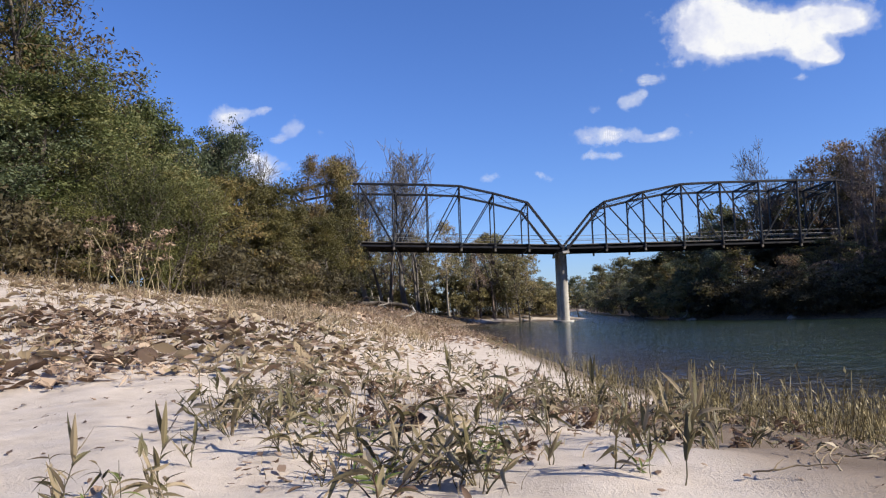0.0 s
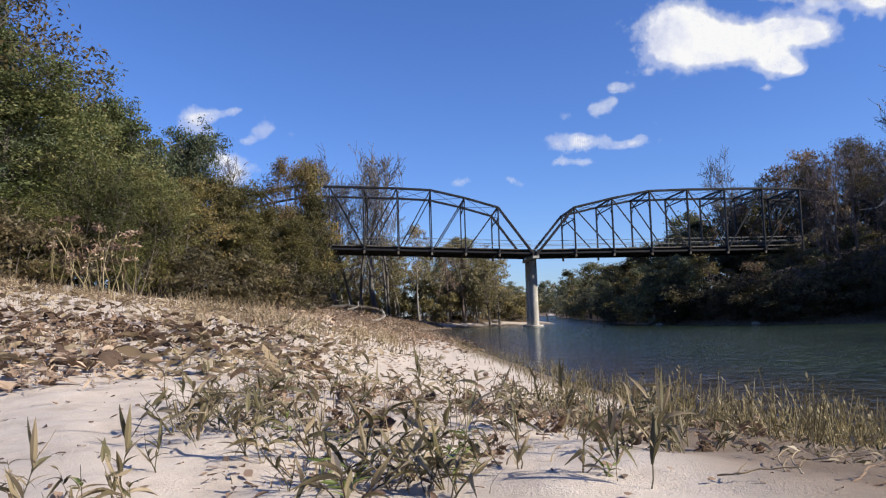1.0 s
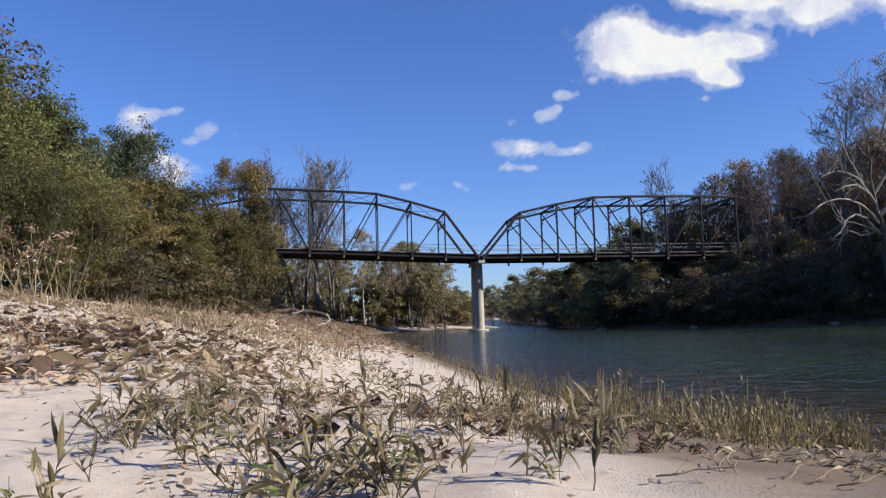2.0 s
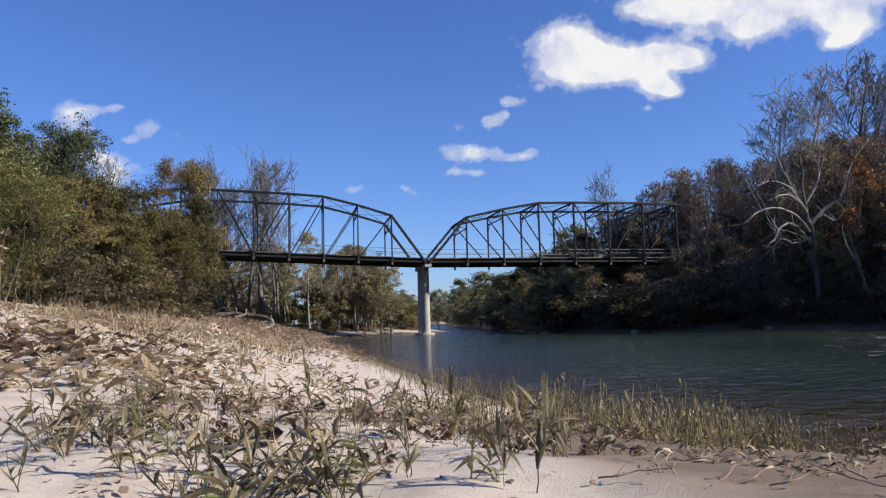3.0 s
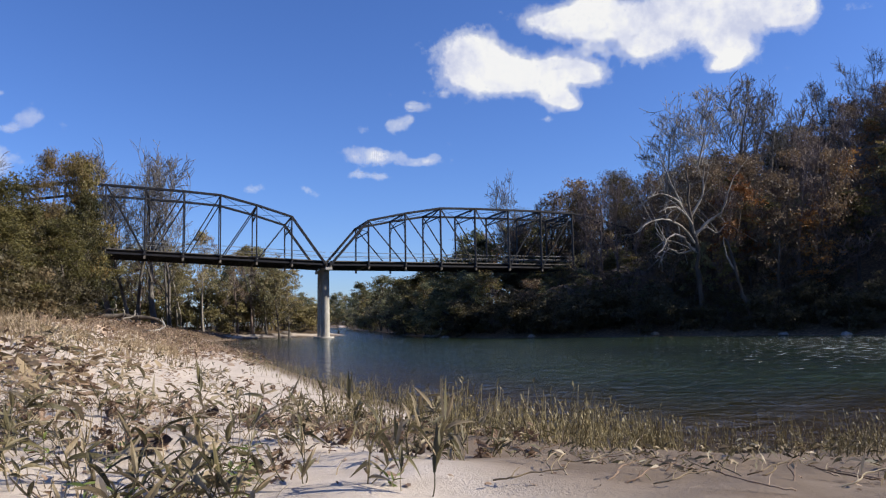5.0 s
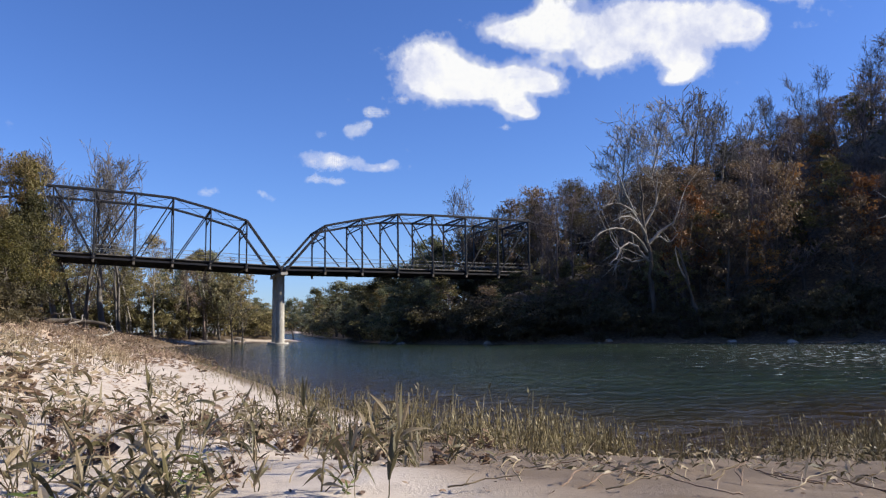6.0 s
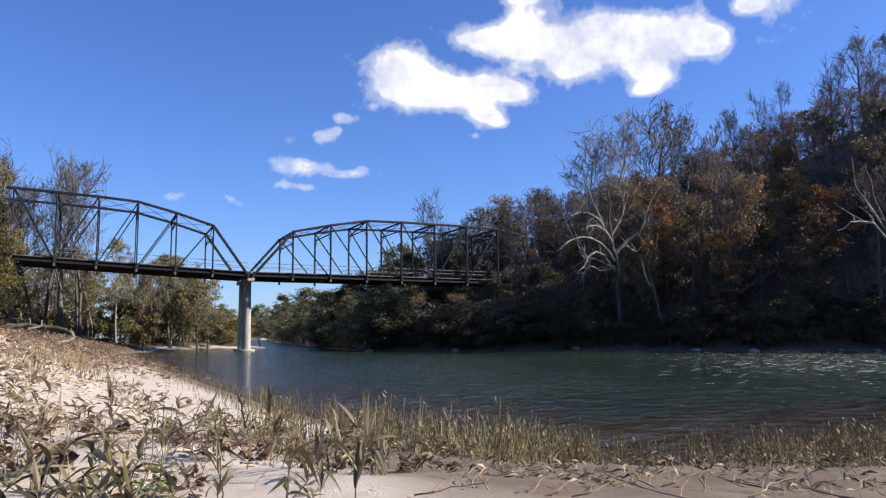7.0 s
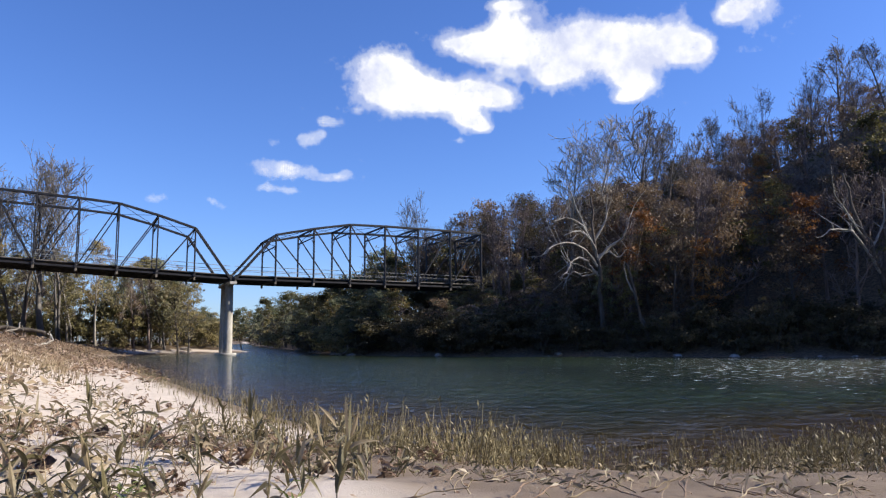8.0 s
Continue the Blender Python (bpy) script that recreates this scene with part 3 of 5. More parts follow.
M_SYC = build_tree(10, "sycamore", "pale bare sycamore with white crooked limbs", "tree", 17, 11, PALE_BARK, RUST, 500, 0.1, 0.22, 4, thin=0.024, limbs_n=15, wander=0.13, lift=0.14, clump=0.4, ratio=(0.5, 0.8), sag=-0.4, forks=(2, 4))
M_BUSH3 = build_tree(17, "bush", "olive leafy bush on the far bank", "bush", 3.4, 4.6, BARK, BANKLEAF, 1200, 0.18, 0.05, 2, stems=4, radius=0.05, limbs_n=16, clump=0.42)
FAR_E = build_tree(18, "pale_trunked_tree", "slender pale-trunked tree with thin olive leaves", "tree", 12, 6, PALE_BARK, BANKLEAF, 1500, 0.14, 0.35, 2, limbs_n=14, clump=0.5, lift=0.2, radius=0.2)
FAR_A = build_tree(11, "autumn_tree", "russet autumn tree on the wooded hillside", "tree", 12, 9, BARK, RUST, 2700, 0.155, 0.2, 2, limbs_n=24, clump=0.6)
FAR_B = build_tree(12, "hillside_tree", "olive-brown tree on the wooded hillside", "tree", 12, 9, BARK, OLIVE, 2200, 0.185, 0.2, 2, limbs_n=22, clump=0.6)
FAR_F = build_tree(19, "riverside_tree", "pale olive tree on the bank behind the bridge", "tree", 12, 8.5, GREY_BARK, BANKLEAF, 2200, 0.18, 0.15, 2, limbs_n=22, clump=0.55)
FAR_C = build_tree(13, "hillside_tree", "dull green tree on the wooded slope", "tree", 11, 9, BARK, SLOPE, 1900, 0.23, 0.15, 2, limbs_n=22, clump=0.6)
FAR_D = build_tree(14, "bare_tree", "thin half-bare tree on the hillside", "tree", 13, 7, TWIG_BARK, RUST, 700, 0.12, 0.2, 4, thin=0.024, limbs_n=7, clump=0.5, lift=0.14, wander=0.15, sag=-0.4, forks=(2, 4))
FAR_G = build_tree(20, "autumn_tree", "orange-brown autumn tree on the wooded hillside", "tree", 12, 8, BARK, ORANGE, 2800, 0.14, 0.2, 2, limbs_n=22, clump=0.5)
FAR_H = build_tree(21, "bare_tree", "leafless tree with a haze of purple-brown twigs", "tree", 12, 8, TWIG_BARK, None, 0, 0, 0.2, 4, thin=0.024, limbs_n=9, lift=0.14, wander=0.16, sag=-0.4, forks=(2, 4))


# the bank beside the sand: azimuth, distance, model, rise over eye height in degrees, width factor
BANK = [(-30.2, 37, M_RUST, 26, 1.5), (-35, 38, M_GREEN, 25, 1.2), (-28.2, 38, M_GREEN, 21, 0.75), (-29, 32, M_GREEN, 17.4, 0.95), (-33.5, 29, M_GREYG, 16, 1.0), (-26.0, 34, M_GREEN2, 17.0, 0.8), (-21.9, 37, M_GREEN2, 17.8, 0.75),
        (-24.6, 41, M_GREEN, 16, 0.7), (-18.3, 42, M_GREYG, 15.3, 0.75), (-16.8, 46, M_GREYG, 13.2, 0.6), (-20.5, 34, M_GREEN2, 12.5, 0.7), (-17.4, 36, M_OLIVE, 10.6, 0.75), (-15.2, 50, M_BARE2, 12.8, 0.5),
        (-14.6, 40, M_OLIVE, 10.9, 0.72), (-12.4, 42, M_OLIVE, 10.3, 0.68), (-10.2, 47, M_RUST, 12.0, 0.6), (-8.5, 48, M_OLIVE, 12.0, 0.55), (-7.6, 47, M_OLIVE, 9.6, 0.42), (-11.2, 43, M_OLIVE, 8.5, 0.6),
        (-8.9, 42.5, M_OLIVE, 7.8, 0.6), (-13.2, 38.5, M_OLIVE, 7.5, 0.6), (-39, 31, M_GREEN2, 20, 1.2), (-43, 32, M_GREEN, 22, 1.2), (-13.5, 56, M_RUST, 9.8, 0.9), (-37, 27, M_GREYG, 12, 0.9)]
for k, (az, dist, model, el, wd) in enumerate(BANK):
    plant_to(model, az, dist, el, 77 * k, wide=wd)
for k, (az, dist, el, wd) in enumerate([(-23.6, 28, 12.0, 0.8), (-20.6, 29, 12.2, 0.85), (-19.0, 31, 10.6, 0.7), (-27.5, 27, 9.5, 0.75)]):
    plant_to(M_BUSH, az, dist, el, 50 + 100 * k, wide=wd)
for k, (az, dist, sc) in enumerate([(-35, 24, 0.8), (-31.5, 24.5, 0.75), (-28.5, 25.5, 0.7), (-18.2, 31, 0.75), (-15.8, 34, 0.75), (-13.4, 36.5, 0.8), (-11.2, 39, 0.8), (-9.4, 40.5, 0.75), (-8.0, 44, 0.7), (-37.5, 25, 0.9), (-16.8, 32, 0.6), (-25.5, 27, 0.6), (-12.2, 37.5, 0.6), (-10.2, 40, 0.6)]):
    plant_tree(M_BUSH2, *at(az, dist), 61 * k, sc)
rng = np.random.default_rng(31)
for k in range(36):
    az = -47 + k * 1.12
    plant_to((FAR_C, FAR_B)[k % 2], az, 52 + rng.uniform(0, 18), rng.uniform(6.5, 8.5) + (5 if az < -17 else 0), rng.uniform(0, 360), rng.uniform(0.8, 1.0))
for k in range(30):
    az = -38 + k * 1.02
    plant_tree(M_BUSH2, *at(az, np.interp(az, [-38, -28, -18, -8], [26, 27.5, 33, 45]) + rng.uniform(0, 3)), rng.uniform(0, 360), rng.uniform(0.45, 0.75), wide=rng.uniform(0.6, 0.9))
# bare trees behind the bridge and the wood on that side of the river
for k, (az, dist, model, el, wd) in enumerate([(-5.9, 87, M_BARE, 12.8, 0.95), (-4.4, 88, M_BARE2, 13.0, 0.9), (-2.9, 88, M_BARE, 13.3, 1.05), (-1.9, 90, M_BARE2, 11.6, 0.8), (-6.9, 95, M_BARE, 10.5, 0.8)]):
    plant_to(model, az, dist, el, 40 + 130 * k, wide=wd)
rng = np.random.default_rng(21)
for k in range(74):
    az, dist = rng.uniform(-13, 7.2), rng.uniform(93, 140)
    if in_river(*(np.array([c]) for c in at(az, dist)))[0]:
        continue
    model = (FAR_F, FAR_C, FAR_F, FAR_D)[rng.integers(0, 4)]
    plant_to(model, az, dist, skyline(az) * rng.uniform(0.62, 1.0), rng.uniform(0, 360), rng.uniform(0.6, 0.85))
for k in range(30):
    az = -8 + k * 0.52
    dist = 93 + rng.uniform(0, 7) + 8 * max(0, (az - 2) / 5)
    if not in_river(*(np.array([c]) for c in at(az, dist)))[0]:
        plant_tree(M_BUSH3, *at(az, dist), rng.uniform(0, 360), rng.uniform(0.7, 1.3))
for k in range(26):
    x, y = 43 + rng.uniform(0, 20), 82.5 + rng.uniform(-6, 7)
    if line_distance(np.array([x]), np.array([y]), SHORE_FAR)[0] > 2:
        plant_tree(M_BUSH3, x, y, rng.uniform(0, 360), rng.uniform(0.6, 0.95), wide=rng.uniform(0.8, 1.1))
for k, az in enumerate([-7.2, -5.6, -1.2, 0.3, 1.6, 2.4, 3.9, 4.6, 5.6]):
    plant_to(FAR_E, az, 91.5 + (k % 3) * 1.5 + max(0, az) * 1.2, skyline(az) * (0.8 + 0.07 * (k % 4)), 70 * k, 0.75)
# the far bend
for k in range(40):
    az, dist = 4 + k * 0.25, rng.uniform(190, 330)
    if not in_river(*(np.array([c]) for c in at(az, dist)))[0]:
        plant_to((FAR_F, FAR_C)[k % 2], az, dist, min(2.6, skyline(az)) * rng.uniform(0.75, 1), rng.uniform(0, 360), 0.9)
for k in range(70):
    p, q = np.array(SHORE_FAR[1 + k % 5], float), np.array(SHORE_FAR[2 + k % 5], float)
    x, y = p + (q - p) * rng.uniform() + np.array([rng.uniform(0.8, 4), 0])
    if not in_river(np.array([x]), np.array([y]))[0]:
        plant_tree((FAR_C, M_BUSH2, FAR_F, FAR_C, FAR_B, M_BUSH2)[k % 6], x, y, rng.uniform(0, 360), rng.uniform(0.3, 0.5) * (2.2 if k % 6 in (1, 5) else 1), wide=rng.uniform(0.4, 0.6))
for k in range(60):
    p, q = np.array(SHORE_FAR[1 + k % 6], float), np.array(SHORE_FAR[2 + k % 6], float)
    x, y = p + (q - p) * rng.uniform() + np.array([rng.uniform(1.0, 4), 0])
    if not in_river(np.array([x]), np.array([y]))[0]:
        plant_tree((M_BUSH2, M_BUSH3, M_BUSH2)[k % 3], x, y, rng.uniform(0, 360), rng.uniform(0.7, 1.15), wide=rng.uniform(0.9, 1.4))
for k in range(40):
    y = 100 + k * 5
    x = float(np.interp(y, [100, 112, 135, 170, 260], [19, 18, 20, 25, 39])) - rng.uniform(1.0, 5)
    plant_tree(M_BUSH3, x, y, rng.uniform(0, 360), rng.uniform(0.8, 1.3), wide=rng.uniform(1.0, 1.5))
for k in range(34):
    az = 7 + k * 0.27
    plant_to((FAR_C, FAR_F, FAR_B)[k % 3], az, rng.uniform(426, 470), min(2.6, skyline(az)) * rng.uniform(0.75, 1), rng.uniform(0, 360), 1.3)
for k in range(26):
    plant_tree(M_BUSH3, *at(7 + k * 0.35, 424 + rng.uniform(0, 8)), rng.uniform(0, 360), rng.uniform(1.6, 2.4), wide=2.4)
# the wooded hill across the water
placed, tries = [], 0
while len(placed) < 235 and tries < 8000:
    tries += 1
    az, dist = rng.uniform(9.6, 76), rng.uniform(58, 165)
    x, y = at(az, dist)
    off = line_distance(np.array([x]), np.array([y]), SHORE_FAR)[0]
    if in_river(np.array([x]), np.array([y]))[0] or off < 3 or off > 80 or (abs(y - 82.5) < 5 and x < 60) or any((x - a) ** 2 + (y - b) ** 2 < 10 for a, b in placed):
        continue
    cap = skyline(az) * rng.uniform(0.8, 0.98)
    if az < 34 and dist < 98:
        cap = min(cap, 3.4)
    pick = rng.uniform()
    if az < 21:
        model, sc = (FAR_C if pick < 0.6 else FAR_F), rng.uniform(0.6, 0.8)
    else:
        bare = 0.35 if az < 44 else 0.6
        model = FAR_H if pick < bare * 0.55 else FAR_D if pick < bare else FAR_A if pick < bare + 0.6 * (1 - bare) else FAR_B if pick < bare + 0.85 * (1 - bare) else FAR_G
        sc = rng.uniform(0.75, 1.1)
    sc = min(sc, (EYE[2] + dist * math.tan(radians(cap)) - height(x, y)) / tall_of(model))
    if sc < 0.3:
        continue
    placed.append((x, y))
    plant_tree(model, x, y, rng.uniform(0, 360), sc, 0.2, wide=max(sc, 0.5) * rng.uniform(0.8, 1.05))
for k in range(90):
    az, dist = rng.uniform(36, 63), rng.uniform(78, 122)
    if dist > bank_edge(az) + 10:
        plant_to((FAR_H, FAR_A, FAR_D)[k % 3], az, dist, skyline(az) * np.interp(dist, [78, 122], [0.62, 0.92]) * rng.uniform(0.92, 1.03), rng.uniform(0, 360), rng.uniform(0.6, 0.8), 0.25)
for k in range(44):
    az = 26 + 0.42 * k
    plant_tree((FAR_B, FAR_A, FAR_C, FAR_D)[k % 4], *at(az, bank_edge(az) + rng.uniform(3, 15)), rng.uniform(0, 360), rng.uniform(0.4, 0.62) * (0.55 if az < 34 else 1), wide=rng.uniform(0.45, 0.65))
for k in range(26):
    az = 10.3 + k * 0.46
    d = bank_edge(az)
    plant_tree((FAR_C, FAR_B, FAR_C)[k % 3], *at(az, d + rng.uniform(2.5, 8)), rng.uniform(0, 360), rng.uniform(0.36, 0.55), wide=rng.uniform(0.4, 0.55))
for k in range(12):
    az = 23.2 + k * 0.42
    plant_tree(FAR_C if k % 3 == 0 else M_BUSH2, *at(az, 97 + rng.uniform(0, 5)), rng.uniform(0, 360), 0.5 if k % 3 == 0 else 1.4)
for k in range(40):
    az = 38 + k * 0.62
    d = bank_edge(az)
    plant_to((FAR_B, FAR_A, FAR_D, FAR_G)[k % 4], az, d + rng.uniform(5, 26), rng.uniform(7.5, 11.5) + max(0, az - 46) * 0.12, rng.uniform(0, 360), rng.uniform(0.7, 0.95), 0.25)
for k in range(72):
    az = 10 + k * 0.7
    plant_to((FAR_C, FAR_B)[k % 2] if az < 24 else (FAR_A, FAR_H, FAR_D, FAR_H)[k % 4], az, max(99, bank_edge(az) + 8) + rng.uniform(0, 13), skyline(az) * rng.uniform(0.86, 0.97), rng.uniform(0, 360), rng.uniform(0.85, 1.1), 0.25)
for az, dist, model, el, wd in [(37.4, 76, M_SYC, 16.2, 1.0), (35.6, 78, M_SYC, 14.6, 0.8), (39.6, 80, M_BARE, 17.0, 0.9), (43.0, 82, M_BARE2, 16.6, 0.7), (41.4, 84, M_BARE, 16.4, 0.7),
                                (23.9, 100, M_BARE2, 11.4, 0.5), (55.3, 110, M_BARE, 20.3, 0.9), (32.6, 98, M_BARE2, 9.5, 0.6),
                                (49.5, 108, M_BARE2, 17.6, 0.6), (46.8, 106, M_BARE, 16.2, 0.5), (52.6, 110, M_BARE2, 18.7, 0.5), (57.5, 106, M_BARE, 19.6, 0.6), (31, 99, M_BARE2, 10.8, 0.7), (30.0, 93, FAR_D, 10.2, 0.9), (33.0, 74, FAR_D, 10.4, 0.75), (32.4, 95, M_RUST, 11.0, 0.9), (29.0, 94, M_RUST, 9.6, 0.8), (29.4, 72, FAR_H, 9.8, 0.6), (30.6, 71, FAR_D, 10.2, 0.65), (31.8, 73, FAR_H, 10.6, 0.7), (30.0, 74, FAR_D, 9.0, 0.6)]:
    plant_to(model, az, max(dist, bank_edge(az) + 6), el, az * 31, wide=wd)
for k in range(78):
    az = 21 + k * 0.64
    d = bank_edge(az)
    plant_tree(M_BUSH2, *at(az, d + rng.uniform(0.9, 5.0)), rng.uniform(0, 360), rng.uniform(0.4, 1.0))
for model in (M_GREEN, M_GREEN2, M_OLIVE, M_GREYG, M_RUST, M_BUSH, M_BUSH2, M_BUSH3, M_BARE, M_BARE2, M_SYC, FAR_A, FAR_B, FAR_C, FAR_D, FAR_E, FAR_F, FAR_G, FAR_H):
    retire(model)


# ---- clouds: distant fair-weather cumulus, thin sheets far behind everything ----
def cloud_material():
    m, n, l, b = material("cloud_white")
    d = n.new("ShaderNodeAttribute"); d.attribute_name = "puff"
    co = n.new("ShaderNodeTexCoord").outputs["Object"]
    fine = noise_tex(n, l, co, 0.009, 5, 0.5)
    torn = noise_tex(n, l, co, 0.032, 6, 0.6)
    ragged = n.new("ShaderNodeMath"); ragged.operation = "MULTIPLY_ADD"
    l.new(torn.outputs[0], ragged.inputs[0]); ragged.inputs[1].default_value = 0.62
    l.new(d.outputs["Fac"], ragged.inputs[2])
    s = n.new("ShaderNodeMath"); s.operation = "MULTIPLY_ADD"
    l.new(fine.outputs[0], s.inputs[0]); s.inputs[1].default_value = 1.2
    l.new(ragged.outputs[0], s.inputs[2])
    a = ramp(n, [(0.28, (0, 0, 0)), (0.46, (0.38, 0.38, 0.38)), (0.66, (1, 1, 1))])
    a.color_ramp.interpolation = "EASE"
    h = n.new("ShaderNodeMath"); h.operation = "MULTIPLY"
    l.new(s.outputs[0], h.inputs[0]); h.inputs[1].default_value = 0.5
    l.new(h.outputs[0], a.inputs[0])
    body = noise_tex(n, l, co, 0.006, 5, 0.6)
    # soft lavender shading of the cloud body, painted in by noise
    shade_tint = ramp(n, [(0.36, (0.66, 0.7, 0.88)), (0.47, (0.85, 0.87, 0.97)), (0.57, (1, 1, 1))])
    l.new(body.outputs[0], shade_tint.inputs[0])
    # the sheets glow of themselves in place of sunlight on cloud
    e = n.new("ShaderNodeEmission")
    l.new(shade_tint.outputs[0], e.inputs[0]); e.inputs[1].default_value = 0.66
    t = n.new("ShaderNodeBsdfTransparent")
    ms = n.new("ShaderNodeMixShader")
    l.new(a.outputs[0], ms.inputs[0]); l.new(t.outputs[0], ms.inputs[1]); l.new(e.outputs[0], ms.inputs[2])
    l.new(ms.outputs[0], n["Material Output"].inputs[0])
    return m


CLOUD = cloud_material()


def cloud(puffs, label, thick=1.0):
    """A cloud of puffs (azimuth, elevation, half width, half height in degrees), on a curved sheet 3 km off."""
    a0, a1 = min(p[0] - 2.6 * p[2] for p in puffs), max(p[0] + 2.6 * p[2] for p in puffs)
    e0, e1 = min(p[1] - 2.6 * p[3] for p in puffs), max(p[1] + 2.6 * p[3] for p in puffs)
    na, ne = max(12, int((a1 - a0) * 6)), max(10, int((e1 - e0) * 6))
    verts, dens, faces = [], [], []
    for i in range(ne + 1):
        for j in range(na + 1):
            az, el = a0 + (a1 - a0) * j / na, e0 + (e1 - e0) * i / ne
            best = 0.0
            for pa, pe, wa, we in puffs:
                q = ((az - pa) / wa) ** 2 + ((el - pe) / we) ** 2
                best += math.exp(-q * 0.85)
            edge = min(i, ne - i, j, na - j)
            dens.append((min(best, 1.15) * 1.05 * thick - 0.56) if edge > 0 else -1.0)
            a, e, d = radians(az), radians(el), 3000.0
            verts.append((math.sin(a) * math.cos(e) * d, math.cos(a) * math.cos(e) * d, math.sin(e) * d))
    for i in range(ne):
        for j in range(na):
            k = i * (na + 1) + j
            faces.append((k, k + 1, k + na + 2, k + na + 1))
    ob = mesh_object("cloud", verts, faces, CLOUD)
    at_ = ob.data.attributes.new("puff", "FLOAT", "POINT")
    at_.data.foreach_set("value", np.array(dens, np.float32))
    return tagged(ob, label, "cloud", "fair-weather clouds", "structure")


cloud([(20.9, 21.0, 2.1, 1.15), (23.0, 19.9, 1.5, 0.9), (20.1, 19.3, 1.7, 1.3), (22.7, 18.6, 2.7, 1.1), (25.4, 18.6, 2.7, 1.25), (28.0, 19.3, 1.8, 1.1), (30.3, 18.5, 1.5, 0.8), (27.7, 17.0, 1.2, 0.8), (28.8, 16.4, 0.8, 0.5)],
      "large white billowing cumulus cloud in a blue sky")
cloud([(30.7, 23.9, 1.8, 1.1), (27.4, 22.6, 2.1, 0.85), (29.7, 22.1, 2.4, 0.95), (33.0, 21.9, 2.7, 1.5), (34.6, 20.0, 1.8, 0.8), (36.6, 23.0, 1.8, 1.2), (39.2, 22.6, 2.3, 1.1), (38.5, 20.9, 2.6, 1.0),
       (40.2, 19.8, 1.7, 0.8), (40.9, 18.8, 1.2, 0.85), (39.9, 18.0, 1.0, 0.45), (42.2, 21.6, 2.0, 1.4), (44.3, 21.3, 1.4, 1.3), (45.5, 20.9, 1.1, 0.9), (30.8, 25.3, 1.5, 0.4)], "broad bright white cumulus cloud high over the hill")
cloud([(49.4, 23.4, 1.7, 1.3), (47.8, 23.0, 1.0, 0.6)], "small bright white cloud high over the hill")
cloud([(30.3, 20.3, 1.15, 0.48), (31.6, 19.8, 0.7, 0.3)], "thin torn shred of white cloud", 0.44)
cloud([(15.1, 15.3, 1.2, 0.5), (15.9, 15.8, 0.6, 0.35)], "small ragged white cloud", 0.57)
cloud([(16.7, 16.6, 1.0, 0.4), (16.2, 16.8, 0.6, 0.4)], "small ragged white cloud", 0.57)
cloud([(12.3, 15.0, 0.7, 0.4)], "thin wisp of white cloud", 0.44)
cloud([(13.9, 12.9, 1.0, 0.62), (13.2, 13.0, 0.7, 0.4), (15.3, 12.8, 0.6, 0.5), (16.0, 12.4, 0.9, 0.35), (17.2, 12.5, 0.9, 0.35), (17.9, 12.9, 0.5, 0.3)], "small ragged white cloud over the bridge", 0.59)
cloud([(11.4, 13.0, 1.3, 0.6), (12.6, 12.9, 1.0, 0.5)], "thin veil of white cloud over the bridge", 0.44)
cloud([(11.7, 11.5, 0.75, 0.35), (13.4, 11.4, 0.9, 0.27)], "small flat shreds of white cloud", 0.55)
cloud([(8.2, 10.1, 0.6, 0.43), (7.6, 10.5, 0.5, 0.3)], "thin wisp of white cloud", 0.44)
cloud([(3.6, 10.3, 0.8, 0.4)], "thin wisp of white cloud", 0.44)
cloud([(26.7, 15.4, 0.6, 0.24)], "tiny shred of white cloud", 0.51)
cloud([(18.8, 17.6, 0.6, 0.35)], "tiny wisp of white cloud", 0.44)
cloud([(-16.6, 14.9, 1.3, 0.6), (-15.4, 15.2, 1.0, 0.4), (-14.3, 15.6, 0.9, 0.33), (-13.4, 15.8, 0.5, 0.2), (-16.0, 14.0, 1.2, 0.5)], "soft white cloud behind the bank trees", 0.59)
cloud([(-11.1, 14.5, 0.9, 0.6), (-11.8, 14.0, 0.7, 0.4), (-12.5, 13.5, 0.7, 0.28)], "small soft white cloud", 0.57)
cloud([(-15.8, 13.4, 1.1, 0.5)], "soft white wisp behind the bank trees", 0.53)
cloud([(-13.3, 11.7, 1.3, 0.9), (-14.6, 12.1, 0.7, 0.5), (-16.2, 12.0, 0.9, 0.6), (-14.0, 10.6, 0.9, 0.5)], "soft white cloud low behind the bank trees", 0.63)


# ---- plants on the sand ----
WEED = leaf_material("weed_leaves", [(0.15, (0.024, 0.022, 0.012)), (0.36, (0.075, 0.065, 0.032)), (0.52, (0.15, 0.13, 0.064)), (0.66, (0.24, 0.19, 0.115)), (0.87, (0.38, 0.305, 0.2))], 0.14, 0.45, 0.75)
BROWN = leaf_material("dry_brown_leaves", [(0.2, (0.075, 0.048, 0.033)), (0.45, (0.19, 0.125, 0.084)), (0.65, (0.32, 0.225, 0.155)), (0.85, (0.5, 0.385, 0.28))], 0.2, 0.7, 0.6)
STRAW = leaf_material("dry_straw", [(0.2, (0.2, 0.145, 0.085)), (0.5, (0.36, 0.28, 0.17)), (0.8, (0.52, 0.43, 0.3))], 0.25, 0.6, 0.6)
REED = leaf_material("reed_stalks", [(0.15, (0.1, 0.08, 0.038)), (0.4, (0.25, 0.205, 0.105)), (0.6, (0.36, 0.305, 0.165)), (0.85, (0.52, 0.44, 0.3))], 0.25, 0.55, 0.6)
